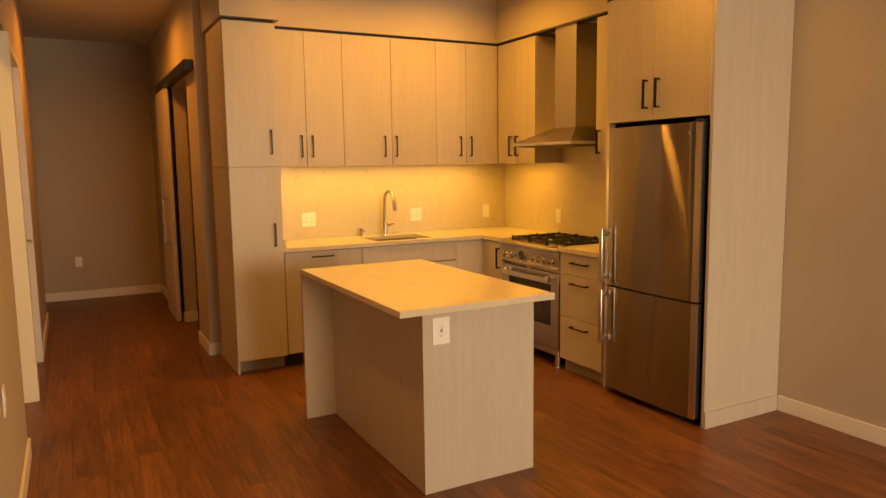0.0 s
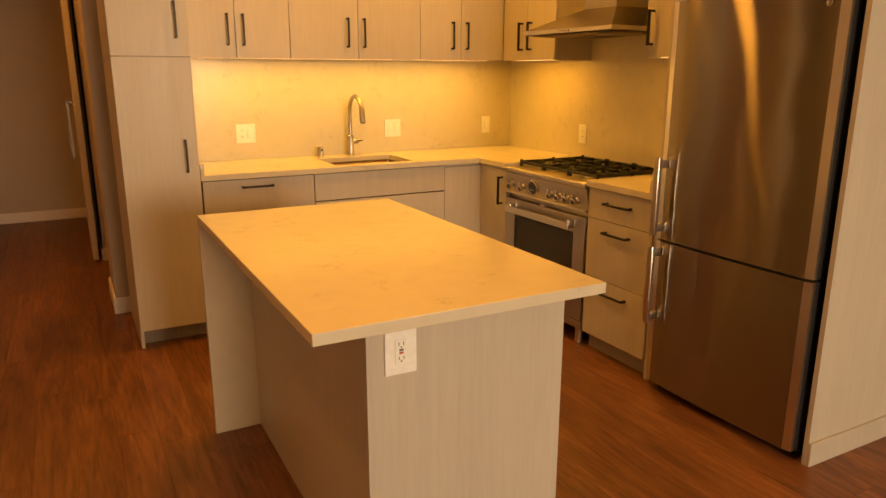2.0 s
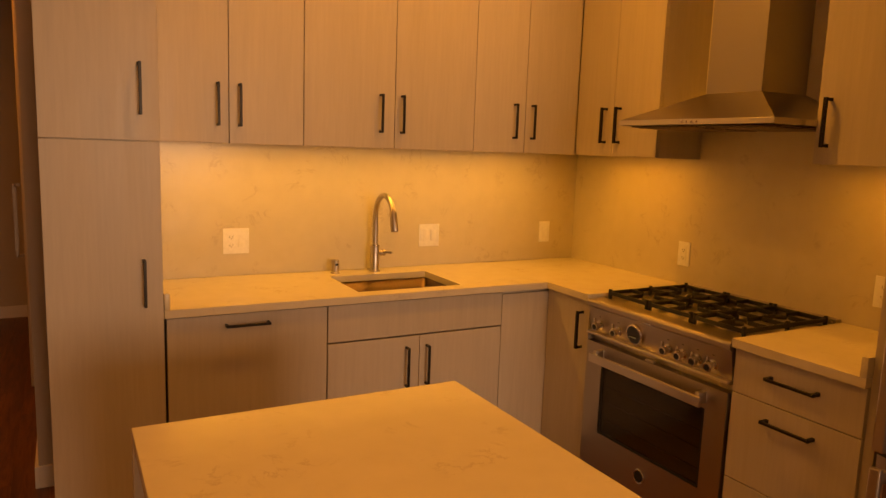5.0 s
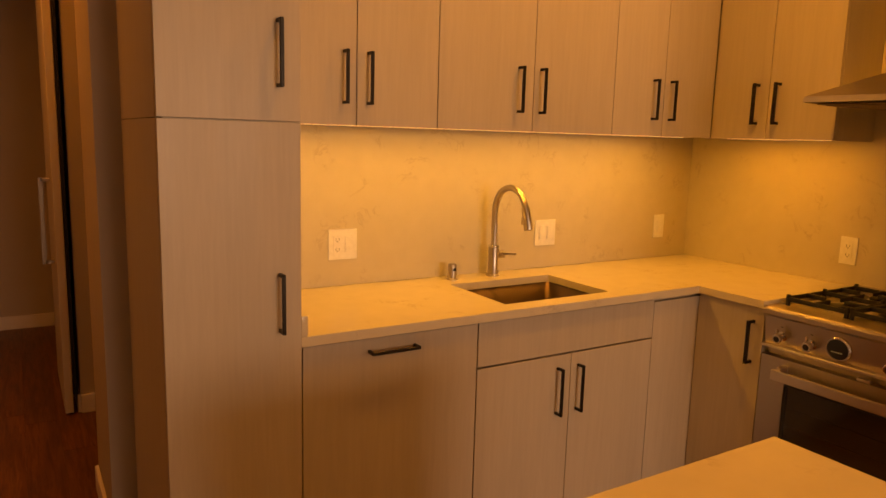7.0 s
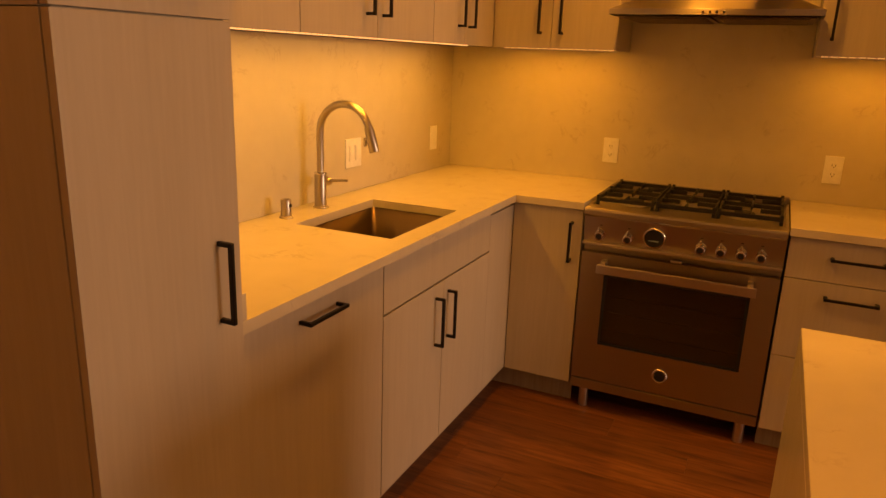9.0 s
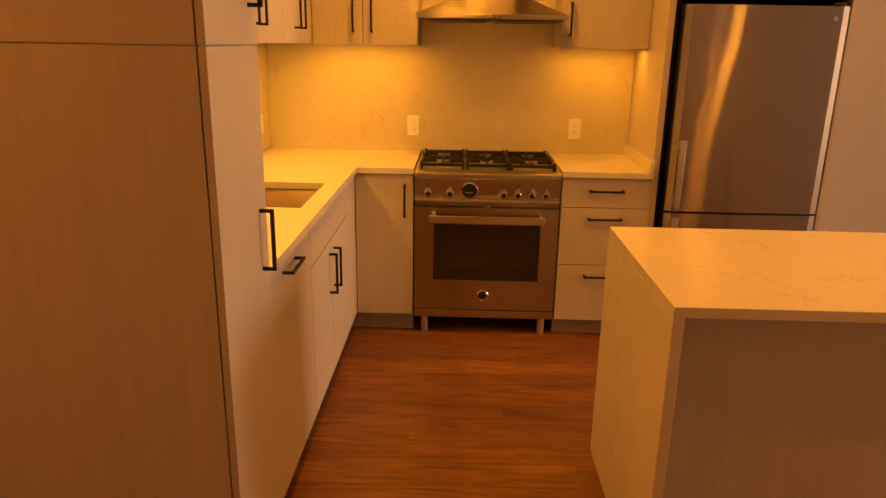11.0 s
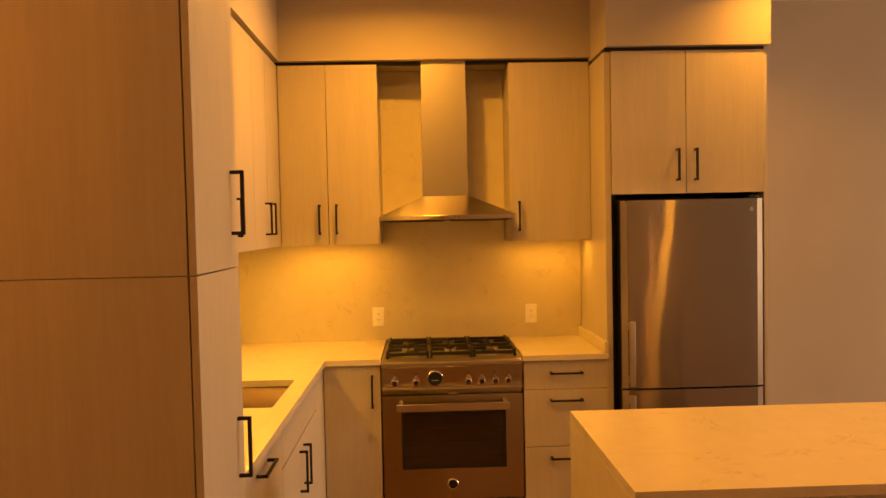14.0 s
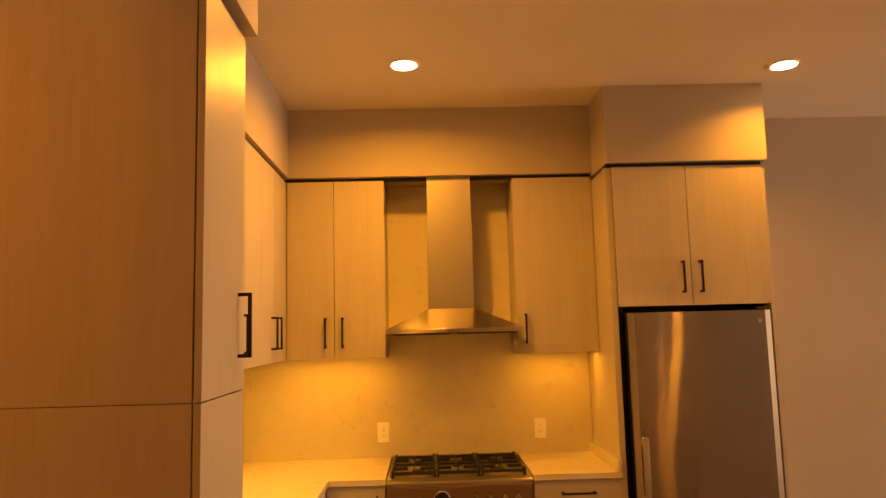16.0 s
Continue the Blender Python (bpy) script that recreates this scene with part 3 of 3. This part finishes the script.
part("drain", lathe(bmesh.new(), (3.54, 7.52, sz), (0, 0, 1), [(0.045, 0), (0.045, 0.003), (0.035, 0.004), (0.03, 0.0015)]), CHROME, sink)

# faucet
tap = thing("faucet", (3.55, 7.752, Z1), "brushed nickel gooseneck faucet with a side lever", "faucet")
fx, fy = 3.55, 7.752
part("base", lathe(bmesh.new(), (fx, fy, Z1), (0, 0, 1), [(0.029, 0), (0.029, 0.006), (0.0225, 0.009), (0.0225, 0.125), (0.021, 0.128), (0.016, 0.129)]), SATIN, tap)
arc = [(fx, fy, Z1 + 0.12), (fx, fy, 1.10), (fx, fy, 1.192)]
arc += [(fx, fy - 0.105 + 0.105 * math.cos(a), 1.192 + 0.105 * math.sin(a)) for a in np.linspace(0, math.pi * 0.93, 22)[1:]]
part("spout", tube(bmesh.new(), arc, 0.0132, 20), SATIN, tap)
part("collar", lathe(bmesh.new(), (fx, fy, Z1 + 0.126), (0, 0, 1), [(0.0229, 0), (0.0231, 0.003), (0.0215, 0.006), (0.0136, 0.0065)]), CHROME, tap)
e, d = Vector(arc[-1]), (Vector(arc[-1]) - Vector(arc[-2])).normalized()
head = part("spray_head", lathe(bmesh.new(), e - d * 0.01, d, [(0.0165, 0), (0.0175, 0.02), (0.0185, 0.085), (0.017, 0.09), (0.013, 0.088)]), SATIN, tap)
part("spray_button", boxes([(e.x - 0.0065, e.x + 0.0065, e.y + 0.010, e.y + 0.0215, e.z - 0.060, e.z - 0.028)], 0.004), SATIN, head, "raised spray button")
bm = rod(bmesh.new(), (fx + 0.018, fy, 1.005), (fx + 0.052, fy, 1.005), 0.0165)
rod(bm, (fx + 0.04, fy - 0.005, 1.008), (fx + 0.055, fy - 0.085, 1.016), 0.0052)
part("lever", bm, SATIN, tap)
cap = thing("air_gap_cap", (3.345, 7.752, Z1), "small brushed nickel air gap cap by the sink", "sink fitting")
part("cap", lathe(bmesh.new(), (3.345, 7.752, Z1), (0, 0, 1), [(0.024, 0), (0.024, 0.005), (0.0185, 0.008), (0.0185, 0.06), (0.016, 0.065), (0.005, 0.066)]), SATIN, cap)
part("vent", boxes([(3.338, 3.352, 7.7325, 7.7345, Z1 + 0.038, Z1 + 0.05)]), DARK, cap)

# ---------------------------------------------------------------- outlets and switches
def plate(origin, face, gangs, label, category="outlet", wide=0.0):
    """A wall plate facing -y ('y'), -x ('x') or +x ('e') with its centre at origin; gangs: 'o' duplex, 's' switch, 'g' with test buttons."""
    w, h = 0.072 + 0.046 * (len(gangs) - 1) + wide, 0.118 + wide / 2
    tag = thing("wall_plate", origin, label, category)
    o = Vector(origin)

    def at(rows, bevel=0.0):
        out = []
        for u0, u1, d0, d1, v0, v1 in rows:
            out.append((o.x + u0, o.x + u1, o.y - d1, o.y - d0, o.z + v0, o.z + v1) if face == "y" else (o.x - d1, o.x - d0, o.y - u1, o.y - u0, o.z + v0, o.z + v1) if face == "x" else (o.x + d0, o.x + d1, o.y + u0, o.y + u1, o.z + v0, o.z + v1))
        return boxes(out, bevel)

    part("cover", at([(-w / 2, w / 2, 0.0, 0.006, -h / 2, h / 2)], 0.002), PLASTIC, tag)
    for k, kind in enumerate(gangs):
        c = (k - (len(gangs) - 1) / 2) * 0.046
        face_ob = part("insert", at([(c - 0.0165, c + 0.0165, 0.006, 0.0085, -0.033, 0.033)], 0.001), PLASTIC, tag)
        if kind == "s":
            part("rocker", at([(c - 0.014, c + 0.014, 0.0085, 0.011, -0.028, 0.028)], 0.001), PLASTIC, face_ob)
        else:
            for mid in (0.019, -0.019):
                part("slots", at([(c - 0.0075, c - 0.0055, 0.0085, 0.0089, mid - 0.003, mid + 0.006), (c + 0.0055, c + 0.0075, 0.0085, 0.0089, mid - 0.003, mid + 0.006), (c - 0.002, c + 0.002, 0.0085, 0.0089, mid - 0.0095, mid - 0.0055)]), SLOT, face_ob)
        if kind == "g":
            part("test_button", at([(c - 0.006, c + 0.006, 0.0085, 0.0095, 0.0015, 0.0065)], 0.0003), SLOT, face_ob)
            part("reset_button", at([(c - 0.006, c + 0.006, 0.0085, 0.0095, -0.0065, -0.0015)], 0.0003), RED, face_ob)
    return tag


plate((0.847, 5.29, 0.62), "e", "o", "white duplex outlet low on the greige wall")
plate((2.890, 7.828, 1.076), "y", "os", "white double plate with outlet and switch on backsplash")
plate((3.887, 7.828, 1.075), "y", "ss", "white double switch plate on the backsplash", "switch")
plate((4.635, 7.828, 1.074), "y", "s", "white single switch plate on the backsplash", "switch")
plate((4.848, 6.972, 1.063), "x", "o", "white duplex outlet on backsplash by the range")
plate((4.848, 6.020, 1.061), "x", "o", "white duplex outlet on backsplash by the range")
plate((2.584, 4.887, 0.768), "y", "g", "white test-button outlet on the island's end", wide=0.016)
plate((1.17, 11.3, 0.445), "y", "o", "white duplex outlet on the hallway end wall")
plate((4.87, 3.52, 0.455), "x", "o", "white duplex outlet on the greige wall")

# ---------------------------------------------------------------- island
island = thing("kitchen_island", (2.8, 5.45, 0), "kitchen island with quartz waterfall top and pale oak body", "kitchen island")
part("countertop", boxes([(2.31, 3.11, 4.73, 6.15, Z0, Z1)], 0.002), STONE, island, "warm white quartz top with brown veins")
part("waterfall_panel", boxes([(2.31, 3.11, 6.12, 6.15, 0.0, Z0 - 0.0006)], 0.002), STONE, island, "quartz panel running down to the floor")
part("back_panel", boxes([(2.492, 2.512, 4.907, 6.119, 0.0, Z0 - 0.001)], 0.001), FRONT, island)
part("end_panel", boxes([(2.492, 3.10, 4.887, 4.9055, 0.0, Z0 - 0.001)], 0.001), FRONT, island)
part("body", boxes([(2.514, 3.078, 4.908, 6.118, 0.1, Z0 - 0.002), (2.514, 3.02, 4.908, 6.118, 0.0, 0.1)]), FRONT, island)
for y0, y1 in ((4.907, 5.31), (5.31, 5.715), (5.715, 6.118)):
    part("door", boxes([(3.08, 3.10, y0 + GAP, y1 - GAP, 0.105, 0.872)], 0.0012), FRONT, island)

# ---------------------------------------------------------------- range
RX, RY0, RY1 = 4.235, 6.167, 6.923
RYC = (RY0 + RY1) / 2
stove = thing("range", (4.55, RYC, 0), "freestanding stainless steel gas range with oven", "range")
part("body", boxes([(RX + 0.035, 4.845, RY0, RY1, 0.095, 0.872)], 0.002), RANGESHEET, stove)
bm = bmesh.new()
prof = [(4.30, 0.900), (RX - 0.006, 0.900), (RX - 0.015, 0.896), (RX - 0.018, 0.888), (RX - 0.018, 0.872), (RX - 0.006, 0.862), (RX + 0.012, 0.757), (RX - 0.004, 0.749), (RX - 0.004, 0.742), (4.30, 0.742)]
ends = [[bm.verts.new((x, y, z)) for x, z in prof] for y in (RY0, RY1)]
for k in range(len(prof)):
    q = (k + 1) % len(prof)
    bm.faces.new((ends[0][k], ends[0][q], ends[1][q], ends[1][k]))
bm.faces.new(ends[0][::-1])
bm.faces.new(ends[1])
panel = part("control_panel", bm, RANGESTEEL, stove)
# paler strip over the lip, standing in for the highlight along it
part("lip_highlight_strip", boxes([(RX - 0.014, RX + 0.02, RY0 + 0.0005, RY1 - 0.0005, 0.7445, 0.7565)], 0.003), BARSTEEL, stove, "control panel's rolled lower edge, paler steel for its highlight")
part("door_latch", boxes([(RX - 0.006, RX + 0.01, RYC - 0.022, RYC + 0.022, 0.7145, 0.7255)], 0.002), BARSTEEL, stove)
part("cooktop", boxes([(4.30, 4.845, RY0, RY1, 0.872, 0.892), (4.30, 4.845, RY0, RY0 + 0.012, 0.892, 0.900), (4.30, 4.845, RY1 - 0.012, RY1, 0.892, 0.900)], 0.001), CANOPYSTEEL, stove, "polished steel burner tray")
vent = part("rear_vent", boxes([(4.806, 4.8445, RY0 + 0.013, RY1 - 0.013, 0.8925, 0.918)], 0.003), RANGESTEEL, stove)
part("vent_slots", boxes([(4.815, 4.833, RY0 + 0.03 + 0.0233 * k, RY0 + 0.042 + 0.0233 * k, 0.9179, 0.9184) for k in range(30)]), DARK, vent)
part("back_trim", boxes([(4.815, 4.846, RY0, RY1, 0.8925, 0.926)], 0.003), RANGESTEEL, stove)
slots = boxes([(4.8135, 4.8155, RY0 + 0.06 + 0.018 * k, RY0 + 0.071 + 0.018 * k, 0.912, 0.917) for k in range(36)])
part("vent_slots", slots, DARK, stove)
# knobs lean back with the panel
kn = Vector((-0.985, 0, -0.17)).normalized()


def on_panel(y, z):
    return Vector((RX - 0.006 + 0.018 * (0.862 - z) / 0.105, y, z))


for ky in (6.853, 6.739, 6.461, 6.388, 6.316, 6.246):
    p = on_panel(ky, 0.793)
    knob = part("knob", lathe(bmesh.new(), p, kn, [(0.020, 0), (0.020, 0.005), (0.012, 0.007), (0.012, 0.026), (0.0178, 0.029), (0.0178, 0.036), (0.0155, 0.038), (0.002, 0.0375)]), CHROME, stove, "polished steel knob")
    part("centre", lathe(bmesh.new(), p + kn * 0.0377, kn, [(0.0115, 0), (0.0115, 0.001), (0.001, 0.0012)]), DARK, knob)
    part("pointer", boxes([(p.x - 0.040, p.x - 0.030, ky - 0.0038, ky + 0.0038, 0.808, 0.826)], 0.001), CHROME, knob)
    part("mark", boxes([(p.x - 0.0065, p.x - 0.004, ky - 0.005, ky + 0.005, 0.828, 0.838)]), DARK, panel)
p = on_panel(6.638, 0.806)
dial = part("clock_dial", lathe(bmesh.new(), p, kn, [(0.044, 0), (0.044, 0.010), (0.041, 0.014), (0.037, 0.0138)]), CHROME, stove, "round chrome-rimmed clock dial")
part("dial_face", lathe(bmesh.new(), p + kn * 0.0142, kn, [(0.037, 0), (0.037, 0.0008), (0.001, 0.001)]), DIAL, dial)
part("figures", boxes([(p.x - 0.0185, p.x - 0.0172, 6.638 - 0.018 + 0.008 * k, 6.638 - 0.013 + 0.008 * k, 0.792, 0.796) for k in range(5)]), GREEN, dial)
# oven door with window, handle, badge
oven = part("oven_door", slab([0, 0.1, 0.662, 0.754], [0, 0.166, 0.477, 0.566], [(1, 1)], 0, 0.035, 0.002), RANGESHEET, stove)
oven.data.transform(Matrix(((0, 0, -1, RX + 0.031), (-1, 0, 0, RY1 - 0.001), (0, 1, 0, 0.146), (0, 0, 0, 1))))
wy0, wy1, wz0, wz1 = RY1 - 0.664, RY1 - 0.099, 0.309, 0.626
part("window_frame", boxes([(RX - 0.001, RX + 0.010, wy0, wy1, wz0, wz0 + 0.014), (RX - 0.001, RX + 0.010, wy0, wy1, wz1 - 0.014, wz1),
                            (RX - 0.001, RX + 0.010, wy0, wy0 + 0.014, wz0 + 0.014, wz1 - 0.014), (RX - 0.001, RX + 0.010, wy1 - 0.014, wy1, wz0 + 0.014, wz1 - 0.014)], 0.001), DARK, oven, "black enamel window frame")
part("oven_window", boxes([(RX + 0.001, RX + 0.005, wy0 + 0.0142, wy1 - 0.0142, wz0 + 0.0142, wz1 - 0.0142)], 0.0005), GLASS, oven, "smoked glass oven window")
# shallow plate for the interior; enamel paled to make up for missing light
part("oven_liner", boxes([(RX + 0.0315, RX + 0.0345, wy0, wy1, wz0, wz1)]), ENAMEL, stove, "thin enamel plate for the oven interior, paled in place of light")
for rz in (0.375, 0.455, 0.525):
    rack = part("oven_rack", boxes([(RX + 0.015, RX + 0.019, wy0 + 0.006, wy1 - 0.006, rz, rz + 0.004)], 0.001), CHROME, oven, "chrome wire oven rack")
    for k in range(24):
        part("wire", boxes([(RX + 0.0192, RX + 0.031, wy0 + 0.03 + 0.0215 * k, wy0 + 0.032 + 0.0215 * k, rz + 0.001, rz + 0.003)]), CHROME, rack)
bar = part("oven_handle", boxes([(RX - 0.060, RX - 0.046, 6.243, 6.845, 0.640, 0.678)], 0.003), BARSTEEL, oven, "flat brushed steel bar handle")
for py in (6.256, 6.812):
    part("handle_post", boxes([(RX - 0.0462, RX - 0.003, py, py + 0.02, 0.645, 0.690)], 0.003), BARSTEEL, oven)
badge = part("badge", lathe(bmesh.new(), (RX - 0.004, 6.553, 0.228), (-1, 0, 0), [(0.031, 0), (0.031, 0.004), (0.028, 0.007), (0.024, 0.0055), (0.001, 0.006)]), CHROME, oven, "round badge in chrome and black")
part("badge_face", lathe(bmesh.new(), (RX - 0.0098, 6.553, 0.228), (-1, 0, 0), [(0.0225, 0), (0.0225, 0.0008), (0.001, 0.001)]), DARK, badge)
part("kick_panel", boxes([(RX - 0.002, RX + 0.03, RY0 + 0.001, RY1 - 0.001, 0.096, 0.14)], 0.004), RANGESHEET, stove)
for lx in (4.275, 4.78):
    for ly in (6.226, 6.868):
        part("leg", rod(bmesh.new(), (lx, ly, 0.0), (lx, ly, 0.096), 0.0205), BARSTEEL, stove)
# burners and cast-iron grates
for cx, cy, cr in ((4.43, 6.76, 0.05), (4.70, 6.76, 0.04), (4.43, 6.33, 0.055), (4.70, 6.33, 0.042), (4.56, 6.545, 0.034)):
    burner = part("burner", lathe(bmesh.new(), (cx, cy, 0.8925), (0, 0, 1), [(cr * 1.2, 0), (cr * 1.2, 0.004), (cr, 0.006), (cr, 0.011), (cr * 0.85, 0.014), (cr * 0.2, 0.014)]), BURNER, stove, "pale metal burner ring")
    part("burner_cap", lathe(bmesh.new(), (cx, cy, 0.9065), (0, 0, 1), [(cr * 0.72, 0), (cr * 0.72, 0.007), (cr * 0.6, 0.01), (0.003, 0.01)]), IRON, burner)
for gy0, gy1 in ((6.19, 6.425), (6.432, 6.66), (6.667, 6.9)):
    gm = (gy0 + gy1) / 2
    bars = [(gx, gx + 0.009, gy0, gy1, 0.912, 0.929) for gx in (4.315, 4.555, 4.785)]
    bars += [(4.316, 4.794, gy, gy + 0.009, 0.913, 0.930) for gy in (gy0, gy1 - 0.009)]
    for gx in (4.315, 4.555, 4.785):
        for gy in (gy0, gy1 - 0.012):
            bars.append((gx - 0.001, gx + 0.012, gy - 0.001, gy + 0.012, 0.8925, 0.938))
    for gx in (4.437, 4.672):
        bars += [(gx, gx + 0.008, gy0 + 0.004, gm - 0.034, 0.914, 0.932), (gx, gx + 0.008, gm + 0.034, gy1 - 0.004, 0.914, 0.932)]
    for x0, x1 in ((4.32, 4.405), (4.48, 4.64), (4.712, 4.79)):
        bars.append((x0, x1, gm - 0.004, gm + 0.004, 0.914, 0.932))
    part("grate", boxes(bars, 0.0025), IRON, stove, "black cast-iron grate")

# ---------------------------------------------------------------- range hood
hood = thing("range_hood", (4.62, RYC, 1.65), "stainless steel chimney range hood on the wall", "range hood")
hx = 4.33
bm = boxes([(hx, 4.846, 6.166, 6.927, 1.654, 1.677)], 0.002)
bmesh.ops.delete(bm, geom=[f for f in bm.faces if f.normal.z < -0.9], context="FACES")
part("rim", bm, CANOPYSTEEL, hood)
bm = bmesh.new()
low = [(hx + 0.004, 6.17), (hx + 0.004, 6.923), (4.846, 6.923), (4.846, 6.17)]
high = [(4.575, 6.417), (4.575, 6.681), (4.846, 6.681), (4.846, 6.417)]
ra, rb = [bm.verts.new((*p, 1.677)) for p in low], [bm.verts.new((*p, 1.792)) for p in high]
for k in range(4):
    bm.faces.new((ra[k], ra[(k + 1) % 4], rb[(k + 1) % 4], rb[k]))
bm.faces.new(ra[::-1])
bm.faces.new(rb)
part("canopy", bm, CANOPYSTEEL, hood, smooth=False)
part("chimney", boxes([(4.575, 4.845, 6.417, 6.681, 1.792, 2.34)], 0.001), HOODSTEEL, hood)
part("chimney_extension", boxes([(4.578, 4.845, 6.42, 6.678, 2.34, 2.571)], 0.001), HOODSTEEL, hood)
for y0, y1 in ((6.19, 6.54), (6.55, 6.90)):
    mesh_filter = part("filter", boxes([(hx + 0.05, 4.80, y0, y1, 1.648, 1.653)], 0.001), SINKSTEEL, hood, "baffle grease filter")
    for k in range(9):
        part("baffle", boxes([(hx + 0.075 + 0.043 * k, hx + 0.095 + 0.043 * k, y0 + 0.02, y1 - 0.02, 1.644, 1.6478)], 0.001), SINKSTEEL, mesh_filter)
for k in range(4):
    part("button", rod(bmesh.new(), (hx - 0.002, 6.50 + 0.025 * k, 1.665), (hx + 0.004, 6.50 + 0.025 * k, 1.665), 0.005, n=12), CHROME, hood)

# ---------------------------------------------------------------- refrigerator
FX, FY0, FY1 = 4.185, 4.868, 5.634
fridge = thing("refrigerator", (4.5, 5.245, 0), "stainless steel refrigerator with bottom freezer", "refrigerator")
part("body", boxes([(4.262, 4.84, FY0 + 0.004, FY1 - 0.004, 0.02, 1.735)], 0.004), DARK, fridge, "black cabinet sides")
# black fillers put the shade of both side gaps into colour
part("surround_gap_shade", boxes([(4.30, 4.83, 4.8435, FY0, 0.02, 1.764), (4.30, 4.83, FY1, 5.667, 0.02, 1.764)]), DARK, fridge)


def fridge_door(name, z0, z1):
    """A door whose front bows slightly, with rounded side edges."""
    bm = bmesh.new()
    n = 24
    prof = [(FX + 0.07, FY0), (FX + 0.032, FY0)] + [(FX + 0.007 * (2 * k / n - 1) ** 2 + (0.010 if k in (0, n) else 0.002 if k in (1, n - 1) else 0), FY0 + (FY1 - FY0) * k / n) for k in range(n + 1)] + [(FX + 0.032, FY1), (FX + 0.07, FY1)]
    rings = [[bm.verts.new((x, y, z)) for x, y in prof] for z in (z0, z1)]
    for k in range(len(prof)):
        q = (k + 1) % len(prof)
        bm.faces.new((rings[0][k], rings[0][q], rings[1][q], rings[1][k]))
    bm.faces.new(rings[0][::-1])
    bm.faces.new(rings[1])
    leaf = part(name, bm, SHEET, fridge)
    leaf.data.materials.append(BARSTEEL)
    leaf.data.materials.append(DARK)
    for poly in leaf.data.polygons:
        if poly.normal.x > -0.985:
            poly.material_index, poly.use_smooth = (2 if poly.center.x > FX + 0.033 else 1), False
    return leaf


def fridge_grip(parent, z0, z1):
    y = 5.597
    part("handle", boxes([(FX - 0.058, FX - 0.038, y - 0.016, y + 0.016, z0, z1)], 0.005), BARSTEEL, parent, "brushed steel bar handle")
    for za in (z0 + 0.015, z1 - 0.05):
        part("handle_mount", boxes([(FX - 0.04, FX + 0.004, y - 0.01, y + 0.01, za, za + 0.035)], 0.003), BARSTEEL, parent)


d1 = fridge_door("fridge_door", 0.728, 1.732)
fridge_grip(d1, 0.750, 1.096)
part("badge", lathe(bmesh.new(), (FX + 0.003, 4.935, 1.675), (-1, 0, 0), [(0.012, 0), (0.012, 0.002), (0.008, 0.003), (0.001, 0.003)]), CHROME, d1, "small round metal badge")
d2 = fridge_door("freezer_door", 0.045, 0.717)
fridge_grip(d2, 0.342, 0.703)
part("hinge_cover", boxes([(4.22, 4.28, 4.875, 4.93, 1.736, 1.75)], 0.003), DARK, fridge)
part("foot", boxes([(4.25, 4.30, 4.90, 5.60, 0.0, 0.02)]), DARK, fridge)

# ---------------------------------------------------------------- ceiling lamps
for lx, ly, watts, beam in DOWNLIGHTS_AND_FILL:
    # the side room's fill lamp gets an invented fixture too
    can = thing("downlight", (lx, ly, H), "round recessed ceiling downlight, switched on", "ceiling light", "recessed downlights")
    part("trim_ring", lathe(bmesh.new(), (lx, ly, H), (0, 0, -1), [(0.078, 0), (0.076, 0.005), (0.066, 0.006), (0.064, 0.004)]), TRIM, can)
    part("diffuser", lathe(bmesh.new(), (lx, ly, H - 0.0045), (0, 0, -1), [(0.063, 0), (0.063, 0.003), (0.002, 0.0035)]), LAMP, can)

# ---------------------------------------------------------------- floor planks
rng = random.Random(4)
W, L = 0.15, 1.3
shapes = {}
rest = []
cols = int((5.0 + 1.2) / W) + 1
for c in range(cols):
    x0 = -1.2 + c * W
    off = rng.uniform(0, L)
    y = -2.0 - off
    while y < 11.3:
        a, b = max(y, -2.0), min(y + L, 11.3)
        y += L
        if b - a < 0.02:
            continue
        xa, xb = max(x0, -1.18), min(x0 + W, 4.87)
        if xb - xa < 0.01:
            continue
        near = xa > 0.6 and a > 2.2 and (xb < 2.2 or a < 7.9)
        if near:
            key = (round(xb - xa, 3), round(b - a, 3))
            if key not in shapes:
                w, l, g = (xb - xa) / 2, (b - a) / 2, 0.0002
                bmq = bmesh.new()
                up = [bmq.verts.new((sx * (w - g - 0.0006), sy * (l - g - 0.0006), 0.0)) for sx, sy in ((-1, -1), (1, -1), (1, 1), (-1, 1))]
                mid = [bmq.verts.new((sx * (w - g), sy * (l - g), -0.0008)) for sx, sy in ((-1, -1), (1, -1), (1, 1), (-1, 1))]
                lowv = [bmq.verts.new((sx * (w - g), sy * (l - g), -0.006)) for sx, sy in ((-1, -1), (1, -1), (1, 1), (-1, 1))]
                bmq.faces.new(up)
                for k in range(4):
                    q = (k + 1) % 4
                    bmq.faces.new((mid[k], mid[q], up[q], up[k]))
                    bmq.faces.new((lowv[k], lowv[q], mid[q], mid[k]))
                shapes[key] = mesh_of("plank", bmq, PLANK)
            ob = new("plank", shapes[key])
            ob.location = ((xa + xb) / 2, (a + b) / 2, 0)
            ob.parent = floor
        else:
            rest.append((xa + 0.0007, xb - 0.0007, a + 0.0007, b - 0.0007, -0.006, 0.0))
tagged(part("planks", boxes(rest), PLANK, floor, smooth=False), kind="stuff")
